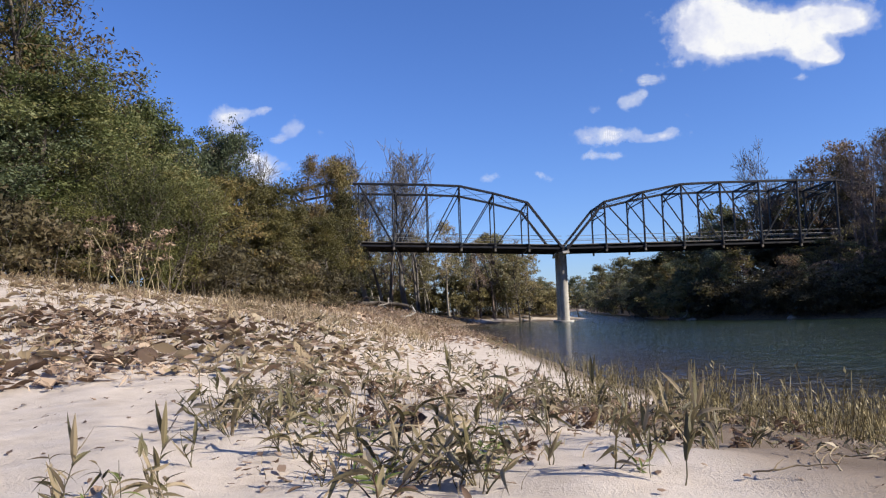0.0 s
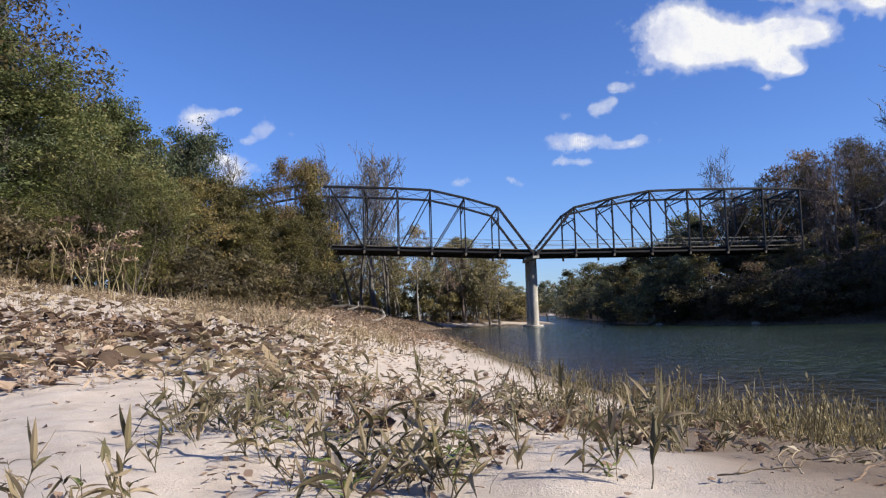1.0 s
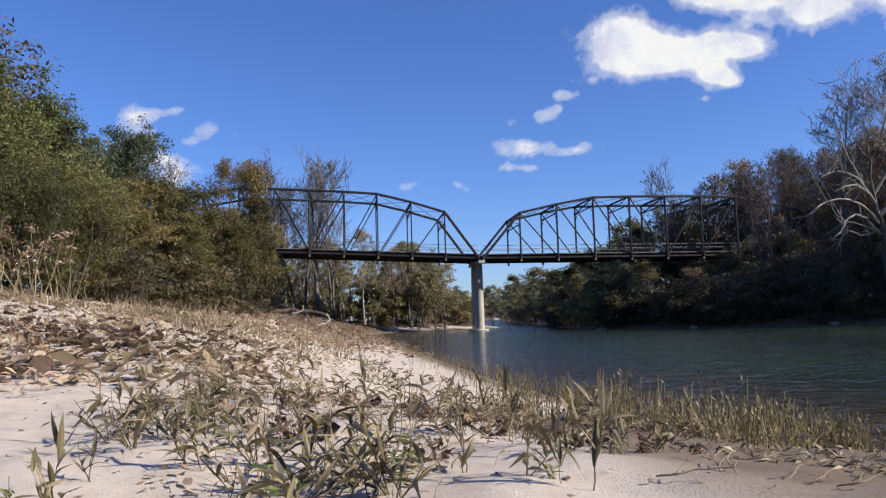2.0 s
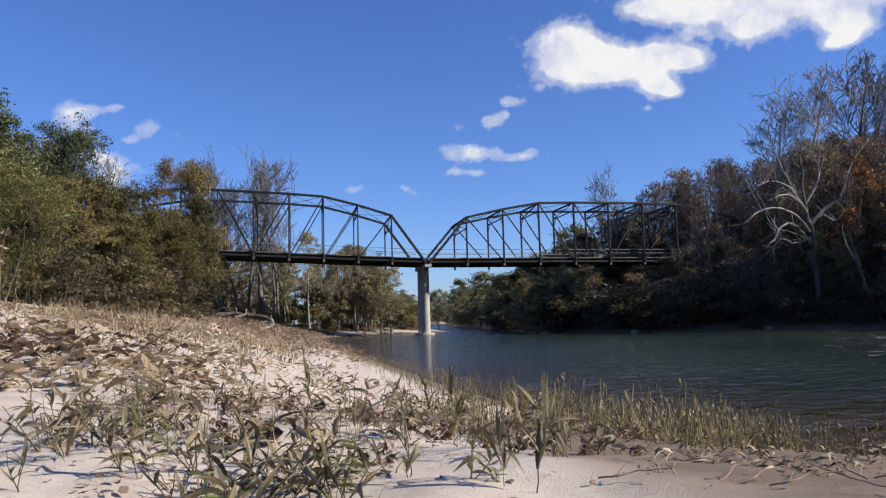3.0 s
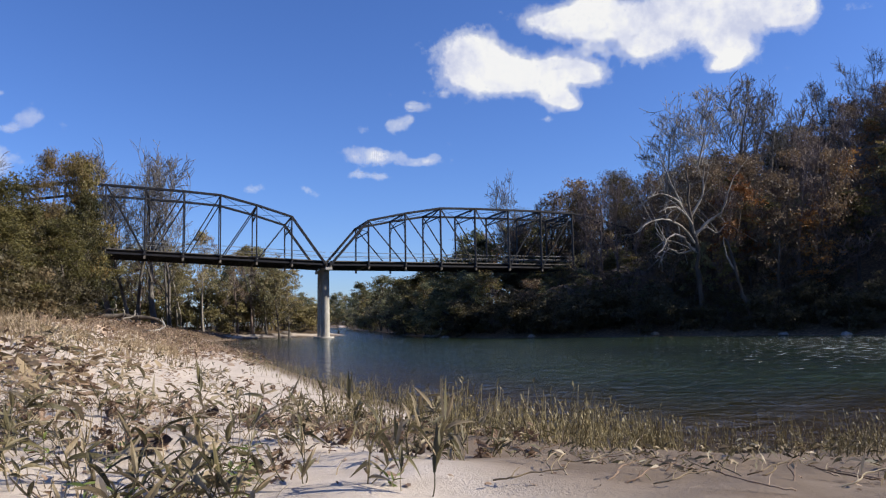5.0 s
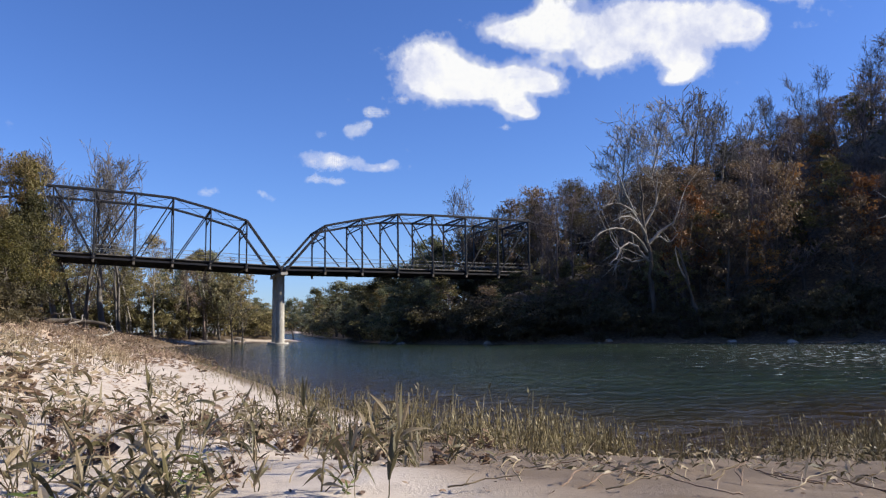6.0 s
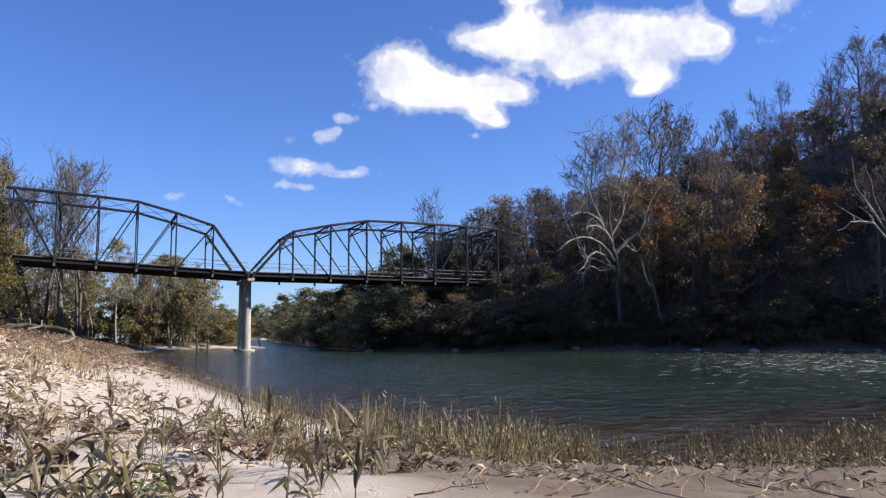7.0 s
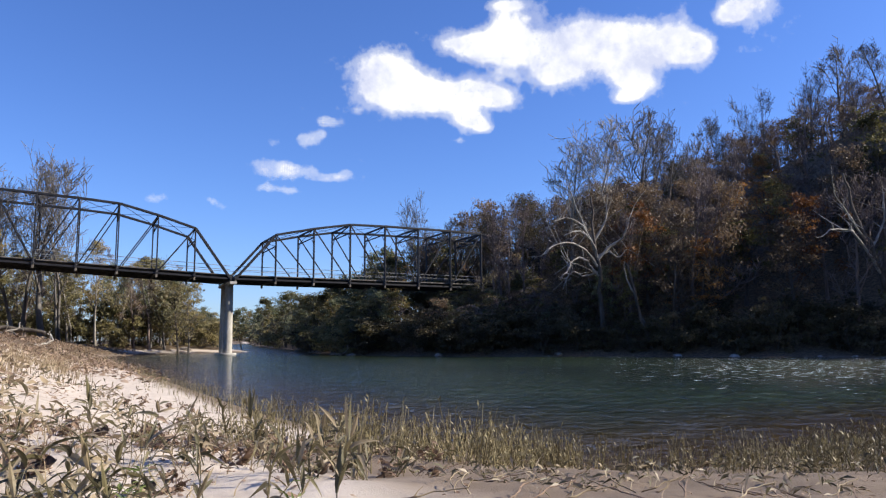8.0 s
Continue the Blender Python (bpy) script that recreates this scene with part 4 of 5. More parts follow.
SPRIG = leaf_material("fresh_green_leaves", [(0.2, (0.09, 0.12, 0.03)), (0.5, (0.15, 0.19, 0.05)), (0.8, (0.22, 0.25, 0.08))], 0.3, 0.45, 0.4)


def blade_mesh(name, long, wide, curl, twist, mat, seed, ragged=0.0):
    """One lance-shaped leaf along +x from its stalk, folded on the midrib and curling down."""
    rng = np.random.default_rng(seed)
    n, verts, faces = 6, [], []
    for k in range(n + 1):
        t = k / n
        w = wide * math.sin(math.pi * min(1, 0.06 + 0.94 * t) ** 0.75) * 0.5 + 0.0006
        x, z = long * t * (1 - 0.12 * abs(curl) * t), -curl * long * t * t * 0.6
        a = twist * t
        for s, h in ((-1, 0.35), (0, 0.0), (1, 0.35)):
            y, q = s * w * (1 + ragged * rng.normal()), h * w + ragged * wide * 0.5 * rng.normal()
            verts.append((x, y * math.cos(a) - q * math.sin(a), z + y * math.sin(a) + q * math.cos(a)))
    for k in range(n):
        for j in range(2):
            i = k * 3 + j
            faces.append((i, i + 1, i + 4, i + 3))
    me = bpy.data.meshes.new(name)
    me.from_pydata(verts, [], faces)
    me.update()
    me.materials.append(mat)
    return me


LANCE = [blade_mesh("leaf", L, W, c, t, WEED, 30 + i) for i, (L, W, c, t) in enumerate([(0.1, 0.016, 0.6, 0.9), (0.085, 0.014, 0.3, -0.8), (0.12, 0.017, 1.2, 0.6), (0.07, 0.014, -0.3, 1.2), (0.1, 0.014, 1.7, -1.0)])]
GREEN_LANCE = [blade_mesh("leaf", L, W, c, t, SPRIG, 40 + i) for i, (L, W, c, t) in enumerate([(0.09, 0.018, 0.4, 0.4), (0.07, 0.016, 0.1, -0.4), (0.1, 0.018, 0.8, 0.3)])]
CRISP = [blade_mesh("leaf", L, W, c, t, BROWN, 50 + i, 0.16) for i, (L, W, c, t) in enumerate([(0.07, 0.042, 1.0, 1.6), (0.055, 0.036, 0.7, -1.2), (0.085, 0.042, 1.4, 0.9), (0.05, 0.03, 0.4, 2.2)])]


def weed(seed, name, label, tall, leaves, stem_mat, blades, lean=0.35, spread=0.9, branch=0, rise=0.55, vary=0.45):
    """A leafy weed: a bent stem (and side stems) with leaves set round it, each leaf a part."""
    rng = np.random.default_rng(seed)
    root = thing(name, label, "plant", group="weeds on the sand")
    v, f, ends = [], [], []
    for b in range(1 + branch):
        p, w = np.array([0, 0, -0.02]), np.array([rng.normal(0, lean), rng.normal(0, lean), 1.0])
        if b:
            w[:2] += rng.normal(0, 0.6, 2)
        w /= np.linalg.norm(w)
        h = tall * (1 if not b else rng.uniform(0.5, 0.95))
        pts = [p.copy()]
        for _ in range(6):
            w = w + np.append(rng.normal(0, 0.16, 2), 0.03); w /= np.linalg.norm(w)
            p = p + w * (h + 0.02) / 6
            pts.append(p.copy())
        tube(v, f, pts, np.linspace(0.0034, 0.0012, 7), 4)
        ends.append(pts)
    fast_mesh("stem", v, f, stem_mat, root)
    for k in range(leaves):
        pts = ends[k % len(ends)]
        t = rng.uniform(0.2, 1.0) * 6
        i = min(int(t), 5)
        q = pts[i] + (pts[i + 1] - pts[i]) * (t - i)
        leaf = new("leaf", blades[rng.integers(0, len(blades))])
        leaf.parent = root
        s = rng.uniform(0.65, 1.25)
        leaf.matrix_basis = pose(*q, math.degrees(rng.normal(0, 0.6)), -math.degrees(rng.normal(rise, vary)) * spread, k * 137.5 + rng.normal(0, 25)) @ Matrix.Scale(s, 4)
    return root


LONG = [blade_mesh("leaf", L, W, c, t, WEED, 35 + i) for i, (L, W, c, t) in enumerate([(0.16, 0.021, 1.0, 0.7), (0.13, 0.018, 0.5, -0.6), (0.18, 0.022, 1.6, 0.5), (0.12, 0.017, 0.1, 0.9), (0.15, 0.019, 2.1, -0.7)])]
T_MODELS = [weed(90 + i, "tall_weed", "dark olive weed with long drooping narrow leaves in sand", t, n, WEED, LONG, lean=0.25, spread=1.1, branch=b)
            for i, (t, n, b) in enumerate([(0.36, 13, 1), (0.3, 12, 1), (0.42, 12, 0), (0.27, 14, 2)])]
UPRIGHT = [blade_mesh("leaf", L, W, c, t, WEED, 45 + i) for i, (L, W, c, t) in enumerate([(0.13, 0.019, 0.3, 0.5), (0.11, 0.017, 0.7, -0.4), (0.15, 0.02, -0.2, 0.3), (0.09, 0.016, 1.1, 0.8)])]
U_MODELS = [weed(110 + i, "tall_weed", "upright olive weed with narrow pointed leaves in sand", t, n, WEED, UPRIGHT, lean=0.14, spread=1.0, branch=b, rise=0.95, vary=0.25)
            for i, (t, n, b) in enumerate([(0.3, 10, 0), (0.24, 9, 1), (0.34, 11, 0), (0.22, 12, 2)])]
W_MODELS = [weed(60 + i, "sand_weed", "olive-green weed with narrow leaves growing from sand", t, n, BROWN if i % 2 else WEED, LANCE, branch=b)
            for i, (t, n, b) in enumerate([(0.3, 13, 1), (0.24, 12, 1), (0.34, 12, 0), (0.2, 11, 2), (0.26, 14, 2)])]
G_MODELS = [weed(70 + i, "sand_weed", "fresh green narrow-leaved weed growing from sand", t, 13, WEED, GREEN_LANCE, branch=1) for i, t in enumerate([0.2, 0.26])]
B_MODELS = [weed(80 + i, "withered_weed", "withered brown weed with curled dry leaves", t, n, BROWN, CRISP, lean=0.5, branch=2) for i, (t, n) in enumerate([(0.16, 15), (0.22, 16), (0.12, 14)])]


def set_out(models, spots, rng, lo=0.8, hi=1.25):
    for x, y in spots:
        s = rng.uniform(lo, hi)
        ob = copy_thing(models[rng.integers(0, len(models))], pose(x, y, height(x, y), 0, 0, rng.uniform(0, 360)))
        ob.scale = (s, s, s)


def spots_in(rng, count, az, dist, gap=0.0, clumps=0, spread=0.2):
    """Places between two azimuths and two distances, gathered into clumps."""
    out = []
    seeds = [at(rng.uniform(*az), math.sqrt(rng.uniform(dist[0] ** 2, dist[1] ** 2))) for _ in range(clumps)]
    while len(out) < count:
        if clumps:
            x, y = np.array(seeds[rng.integers(0, clumps)]) + rng.normal(0, spread, 2)
        else:
            x, y = at(rng.uniform(*az), math.sqrt(rng.uniform(dist[0] ** 2, dist[1] ** 2)))
        if math.hypot(x, y) > 1.7:
            out.append((float(x), float(y)))
    return out


rng = np.random.default_rng(5)
set_out(W_MODELS, spots_in(rng, 15, (-16, 9), (2.2, 3.8), clumps=10, spread=0.1), rng, 0.7, 1.25)
set_out(W_MODELS, spots_in(rng, 20, (-17, 9), (3.8, 7.5), clumps=11, spread=0.16), rng, 0.75, 1.3)
set_out(W_MODELS, spots_in(rng, 18, (-17, -10), (3.2, 5.0), clumps=6, spread=0.13), rng, 0.6, 1.0)
set_out(W_MODELS, spots_in(rng, 13, (8, 22), (2.2, 5.0), clumps=9, spread=0.1), rng, 0.65, 1.1)
set_out(W_MODELS, [at(-21.5, 2.3), at(-20.6, 2.25), at(-25, 2.3), at(-24.2, 2.4), at(-27, 2.35), at(-28, 2.5)], rng, 0.5, 0.75)
set_out(G_MODELS, spots_in(rng, 8, (-10, 3), (2.2, 3.4), clumps=6, spread=0.1) + [at(-29, 2.25), at(-6, 2.6), at(14, 2.5), at(-24, 2.2)], rng, 0.5, 0.8)
set_out(B_MODELS, spots_in(rng, 40, (-13, 11), (2.4, 7.0), clumps=16, spread=0.15), rng, 0.55, 0.95)
set_out(B_MODELS, spots_in(rng, 20, (-34, -8), (6.8, 13), clumps=14, spread=0.4), rng, 1.2, 2.1)
set_out(T_MODELS, spots_in(rng, 7, (-10, 7), (2.4, 3.9), clumps=5, spread=0.08), rng, 0.7, 1.0)
set_out(T_MODELS, spots_in(rng, 9, (-16.5, -10), (3.2, 4.4), clumps=4, spread=0.14), rng, 0.7, 1.0)
set_out(T_MODELS, spots_in(rng, 8, (8, 15), (2.5, 3.6), clumps=4, spread=0.1), rng, 0.7, 1.0)
set_out(B_MODELS, spots_in(rng, 26, (10, 27), (3.2, 6.5), clumps=14, spread=0.2), rng, 0.6, 1.0)
set_out(U_MODELS, [at(a, d) for a, d in [(-8.2, 3.4), (-5.2, 3.7), (-4.2, 2.9), (2.5, 3.7), (-9.8, 2.5), (-1.0, 2.5), (2.9, 2.35), (14.9, 2.45), (14.1, 3.1), (-16.4, 3.5), (-19, 2.9), (-21.4, 2.35), (-27.5, 2.3),
                                          (7.7, 2.7), (17.2, 2.4), (9.4, 6.0), (7.7, 6.4), (11.5, 4.2), (0.5, 4.6), (-6.5, 5.0), (-12, 4.2), (19.5, 3.2), (22.5, 3.6)]], rng, 0.6, 0.95)


def shore_spots(rng, n, lo, hi, first, last):
    """Places along the near shore, lo to hi metres inland."""
    out = []
    for _ in range(n):
        k = rng.integers(first, last)
        p, q = np.array(SHORE_NEAR[k], float), np.array(SHORE_NEAR[k + 1], float)
        u = (q - p) / np.linalg.norm(q - p)
        s = p + (q - p) * rng.uniform() + np.array([-u[1], u[0]]) * rng.uniform(lo, hi)
        out.append((float(s[0]), float(s[1])))
    return out


set_out(B_MODELS, shore_spots(rng, 26, 0.8, 3.2, 4, 8), rng, 0.7, 1.3)
set_out(W_MODELS, shore_spots(rng, 12, 1.0, 3.4, 4, 8), rng, 0.6, 1.0)
for model in T_MODELS + U_MODELS + W_MODELS + G_MODELS + B_MODELS:
    retire(model)


# ---- ground cover, too many to count ----
def litter(rng, xy, size, lift, flat=0.3):
    """Broad dead leaves lying about xy, each a small crumpled sheet with a pointed tip and a stalk end."""
    n = len(xy)
    z = land(xy[:, 0], xy[:, 1])[0]
    a = rng.uniform(0, 2 * math.pi, n)
    d = np.stack([np.cos(a), np.sin(a), rng.normal(0, flat, n)], 1)
    e = np.stack([-np.sin(a), np.cos(a), rng.normal(0, flat, n)], 1)
    L = (size * rng.uniform(0.5, 1.4, n))[:, None]
    W = L * rng.uniform(0.3, 0.62, n)[:, None]
    curl = rng.uniform(-0.15, 0.75, n)[:, None] * W
    c = np.stack([xy[:, 0], xy[:, 1], z + 0.1 * L[:, 0] + rng.uniform(0.003, 1, n) ** 2 * lift], 1)
    up, rows = np.array([0, 0, 1.0]), []
    for t, w in ((-1.0, 0.12), (-0.25, 1.0), (0.45, 0.8), (1.0, 0.06)):
        for side in (-1, 0, 1):
            rows.append(c + d * L * t + e * W * w * side + up * (curl * abs(side) * w + L * rng.normal(0, 0.09, n)[:, None]))
    v = np.stack(rows, 1)
    v[..., 2] = np.maximum(v[..., 2], z[:, None] + 0.003)
    i = np.arange(n)[:, None] * 12
    f = np.concatenate([np.concatenate([i + k, i + k + 1, i + k + 4, i + k + 3], 1)[:, None] for k in (0, 1, 3, 4, 6, 7)], 1).reshape(-1, 4)
    return v.reshape(-1, 3), f


def blades(rng, xy, tall, wide, lean, segs=3):
    """Standing grass blades: a narrow bent strip each."""
    n = len(xy)
    z = land(xy[:, 0], xy[:, 1])[0]
    base = np.stack([xy[:, 0], xy[:, 1], np.maximum(z, WATER_Z - 0.15) - 0.01], 1)
    a = rng.uniform(0, 2 * math.pi, n)
    h = tall * rng.uniform(0.45, 1.25, n)
    ln = lean * rng.normal(0, 1, (n, 2))
    side = np.stack([np.cos(a), np.sin(a), 0 * a], 1) * (wide * rng.uniform(0.6, 1.3, n))[:, None]
    rows = []
    for k in range(segs + 1):
        t = k / segs
        c = base + np.stack([ln[:, 0] * h * t * t, ln[:, 1] * h * t * t, h * t * (1 - 0.25 * t * np.abs(ln).sum(1).clip(0, 1.5))], 1)
        w = side * (1 - 0.85 * t)
        rows += [c - w, c + w]
    v = np.stack(rows, 1).reshape(-1, 3)
    m = 2 * (segs + 1)
    i = np.arange(n)[:, None] * m
    f = np.concatenate([np.concatenate([i + 2 * k, i + 2 * k + 1, i + 2 * k + 3, i + 2 * k + 2], 1)[:, None] for k in range(segs)], 1).reshape(-1, 4)
    return v, f


def join(*sets):
    vs, fs, o = [], [], 0
    for v, f in sets:
        vs.append(v); fs.append(f + o); o += len(v)
    return np.concatenate(vs), np.concatenate(fs)


def polar(rng, n, az, dist, clump=0, spread=0.3):
    a = np.radians(rng.uniform(*az, n)); d = np.sqrt(rng.uniform(dist[0] ** 2, dist[1] ** 2, n))
    xy = np.stack([np.sin(a) * d, np.cos(a) * d], 1)
    if clump:
        xy = xy[rng.integers(0, clump, n)] + rng.normal(0, spread, (n, 2))
    return xy


def shore_points(rng, n, lo, hi, first=2, last=11):
    """Points along the near shore, lo to hi metres inland (negative: in the water)."""
    segs = [(np.array(p, float), np.array(q, float)) for p, q in zip(SHORE_NEAR[first:last], SHORE_NEAR[first + 1:last + 1])]
    lens = np.array([np.linalg.norm(q - p) for p, q in segs])
    lens = lens / np.array([max(3.0, np.linalg.norm((p + q) / 2)) ** 0.9 for p, q in segs])
    pick = rng.choice(len(segs), n, p=lens / lens.sum())
    t, o = rng.uniform(0, 1, n), rng.uniform(lo, hi, n)
    p = np.array([segs[k][0] for k in pick]); q = np.array([segs[k][1] for k in pick])
    d = (q - p) / np.linalg.norm(q - p, axis=1, keepdims=True)
    inland = np.stack([-d[:, 1], d[:, 0]], 1)
    return p + (q - p) * t[:, None] + inland * o[:, None]


rng = np.random.default_rng(8)
v, f = join(litter(rng, polar(rng, 760, (-34, -9), (6.4, 13), 100, 0.24), 0.085, 0.16),
            litter(rng, polar(rng, 1200, (-34, -5), (12, 26), 300, 0.5), 0.06, 0.1),
            litter(rng, polar(rng, 600, (-15, 9), (2.3, 6.5), 70, 0.11), 0.022, 0.05),
            litter(rng, polar(rng, 260, (-33, 20), (2.0, 7), 0), 0.02, 0.015),
            litter(rng, polar(rng, 200, (14, 60), (2.4, 5.5), 50, 0.12), 0.012, 0.015))
tagged(fast_mesh("leaf_litter", v, f, BROWN, None), "curled dead brown leaves strewn over the sand", "leaf litter", kind="stuff")
v, f = join(blades(rng, polar(rng, 1300, (-33, -8), (7, 20), 90, 0.25), 0.26, 0.006, 0.5),
            blades(rng, polar(rng, 1700, (-17, -1.0), (11, 30), 44, 0.26), 0.48, 0.01, 0.45), litter(rng, polar(rng, 1500, (-34, -5), (7, 22), 160, 0.4), 0.1, 0.12),
            blades(rng, polar(rng, 1500, (-33, -10), (17, 28), 110, 0.45), 0.28, 0.01, 0.5),
            blades(rng, polar(rng, 1000, (-9, 1.5), (28, 70), 50, 0.6), 0.42, 0.016, 0.5),
            blades(rng, polar(rng, 700, (-14, 8), (2.3, 7), 90, 0.12), 0.14, 0.0035, 0.6))
tagged(fast_mesh("dry_grass", v, f, STRAW, None), "bleached straw-coloured dry grass tufts on the sand", "dry grass", kind="stuff")


v, f = join(blades(rng, polar(rng, 1800, (-10, 2.2), (26, 80), 110, 0.9), 0.5, 0.02, 0.6), litter(rng, polar(rng, 5000, (-10, 4.5), (24, 90), 900, 0.7), 0.11, 0.25))
tagged(fast_mesh("withered_undergrowth", v, f, BROWN, None), "withered brown undergrowth covering the low bank", "undergrowth", kind="stuff")


def low_clumps(rng, xy, leaves, tall, spread, size):
    """Low tangled weed clumps: many narrow leaves round each place."""
    z = land(xy[:, 0], xy[:, 1])[0]
    centres = np.repeat(np.stack([xy[:, 0], xy[:, 1], z], 1), 5, 0) + np.stack([rng.normal(0, spread, 5 * len(xy)), rng.normal(0, spread, 5 * len(xy)), rng.uniform(0.02, tall, 5 * len(xy))], 1)
    n = leaves * len(xy)
    c = centres[rng.integers(0, len(centres), n)] + rng.normal(0, 0.02, (n, 3))
    a = rng.normal(0, 1, (n, 3)) * (1, 1, 0.7) + (0, 0, 0.35)
    a /= np.linalg.norm(a, axis=1, keepdims=True)
    b = np.cross(a, rng.normal(0, 1, (n, 3)))
    b /= np.linalg.norm(b, axis=1, keepdims=True)
    s = size * rng.uniform(0.5, 1.3, (n, 1))
    v = np.stack([c, c + a * s * 0.5 + b * s * 0.09, c + a * s - (0, 0, 0.2) * s, c + a * s * 0.5 - b * s * 0.09], 1)
    v[..., 2] = np.maximum(v[..., 2], land(v[:, 0, 0], v[:, 0, 1])[0][:, None] + 0.004)
    k = np.arange(n)[:, None] * 4
    return v.reshape(-1, 3), np.concatenate([k, k + 1, k + 2, k + 3], 1)


v, f = join(low_clumps(rng, polar(rng, 34, (-18, 8), (5, 10), 16, 0.25), 18, 0.2, 0.07, 0.12), low_clumps(rng, polar(rng, 40, (-16, 3), (9, 18), 0), 22, 0.24, 0.12, 0.14),
            low_clumps(rng, polar(rng, 24, (8, 24), (3.0, 6.5), 16, 0.2), 20, 0.1, 0.06, 0.08), low_clumps(rng, polar(rng, 46, (24, 60), (2.9, 4.6), 26, 0.15), 16, 0.07, 0.05, 0.06))
tagged(fast_mesh("weed_patch", v, f, WEED, None), "low tangled olive-brown weeds scattered over the sand", "weeds", kind="stuff")
v, f = low_clumps(rng, polar(rng, 70, (-34, 4), (5.2, 16), 36, 0.4), 20, 0.14, 0.1, 0.1)
tagged(fast_mesh("withered_weed_patch", v, f, BROWN, None), "low withered brown weeds scattered over the sand", "weeds", kind="stuff")


def reeds(rng, xy, tall):
    """Reed stalks: a thin upright stalk with short upright side leaves and a bud at the tip."""
    n = len(xy)
    z = np.maximum(land(xy[:, 0], xy[:, 1])[0], WATER_Z - 0.12)
    h = tall * rng.uniform(0.3, 1.25, n)
    lean = rng.normal(0, 0.2, (n, 2))
    sets = []
    base = np.stack([xy[:, 0], xy[:, 1], z - 0.02], 1)
    top = base + np.stack([lean[:, 0] * h, lean[:, 1] * h, h], 1)
    ring = [(0.0042 * math.cos(q), 0.0042 * math.sin(q), 0) for q in (0, 2.1, 4.2)]
    vv = np.stack([base + r for r in ring] + [top + np.array(r) * 0.6 for r in ring], 1).reshape(-1, 3)
    i = np.arange(n)[:, None] * 6
    ff = np.concatenate([np.concatenate([i + a, i + b, i + b + 3, i + a + 3], 1) for a, b in ((0, 1), (1, 2), (2, 0))])
    sets.append((vv, ff))
    for _ in range(7):
        t = rng.uniform(0.12, 1.0, n)[:, None]
        c = base + (top - base) * t
        a = rng.uniform(0, 2 * math.pi, n)
        o = np.stack([np.cos(a), np.sin(a), rng.uniform(0.8, 2.2, n)], 1)
        o /= np.linalg.norm(o, axis=1, keepdims=True)
        L = (0.036 * rng.uniform(0.5, 1.7, n))[:, None]
        s = np.stack([-np.sin(a), np.cos(a), 0 * a], 1) * L * 0.13
        vv = np.stack([c, c + o * L * 0.5 - s, c + o * L, c + o * L * 0.5 + s], 1).reshape(-1, 3)
        i = np.arange(n)[:, None] * 4
        sets.append((vv, np.concatenate([i, i + 1, i + 2, i + 3], 1)))
    return join(*sets)


def tufted(rng, n, lo, hi, first, last, share=0.6, clumps=60, spread=0.13):
    """Shore points, a share of them gathered in tufts."""
    pts = shore_points(rng, n, lo, hi, first, last)
    k = int(n * share)
    seeds = pts[rng.integers(0, n, clumps)]
    pts[:k] = seeds[rng.integers(0, clumps, k)] + rng.normal(0, spread, (k, 2))
    return pts


v, f = join(reeds(rng, tufted(rng, 260, 3.4, 5.6, 4, 7, 0.92, 26, 0.1), 0.24), reeds(rng, tufted(rng, 1000, 0.3, 4.0, 4, 7, 0.84, 60), 0.36), reeds(rng, tufted(rng, 650, 0.2, 3.4, 3, 5, 0.84, 60), 0.26), reeds(rng, tufted(rng, 900, -0.7, 3.9, 4, 7, 0.78, 52), 0.38), reeds(rng, tufted(rng, 1300, -0.7, 4.2, 4, 7, 0.72, 90), 0.27), reeds(rng, tufted(rng, 360, -0.6, 1.5, 7, 9, 0.6, 30), 0.33),
            reeds(rng, tufted(rng, 500, -0.4, 0.9, 7, 11), 0.38), reeds(rng, tufted(rng, 1100, -0.9, 3.6, 3, 5, 0.74, 120), 0.18),
            low_clumps(rng, tufted(rng, 170, -0.3, 3.6, 3, 5, 0.4, 60), 22, 0.16, 0.06, 0.06), low_clumps(rng, tufted(rng, 120, 0.0, 4.0, 4, 7, 0.4, 60), 20, 0.12, 0.06, 0.06))
tagged(fast_mesh("reeds", v, f, REED, None), "thin yellow-green reeds and smartweed stalks along the waterline", "reeds", kind="stuff")
v, f = join(blades(rng, tufted(rng, 2400, -0.2, 4.2, 4, 7, 0.7, 150), 0.15, 0.004, 0.8), blades(rng, tufted(rng, 1700, -0.3, 3.8, 3, 5, 0.7, 120), 0.13, 0.004, 0.8))
tagged(fast_mesh("shore_grass", v, f, STRAW, None), "sparse bent straw-coloured grass between the reeds", "dry grass", kind="stuff")
v, f = low_clumps(rng, tufted(rng, 150, -0.5, 3.6, 3, 6, 0.4, 60), 26, 0.15, 0.07, 0.07)
tagged(fast_mesh("smartweed", v, f, WEED, None), "low dark olive smartweed growing between the reeds", "weeds", kind="stuff")
v, f = litter(rng, tufted(rng, 1700, -0.1, 6.2, 3, 8, 0.75, 150, 0.14), 0.02, 0.025)
tagged(fast_mesh("shore_debris", v, f, BROWN, None), "dark dead leaves and plant debris among the reeds", "leaf litter", kind="stuff")


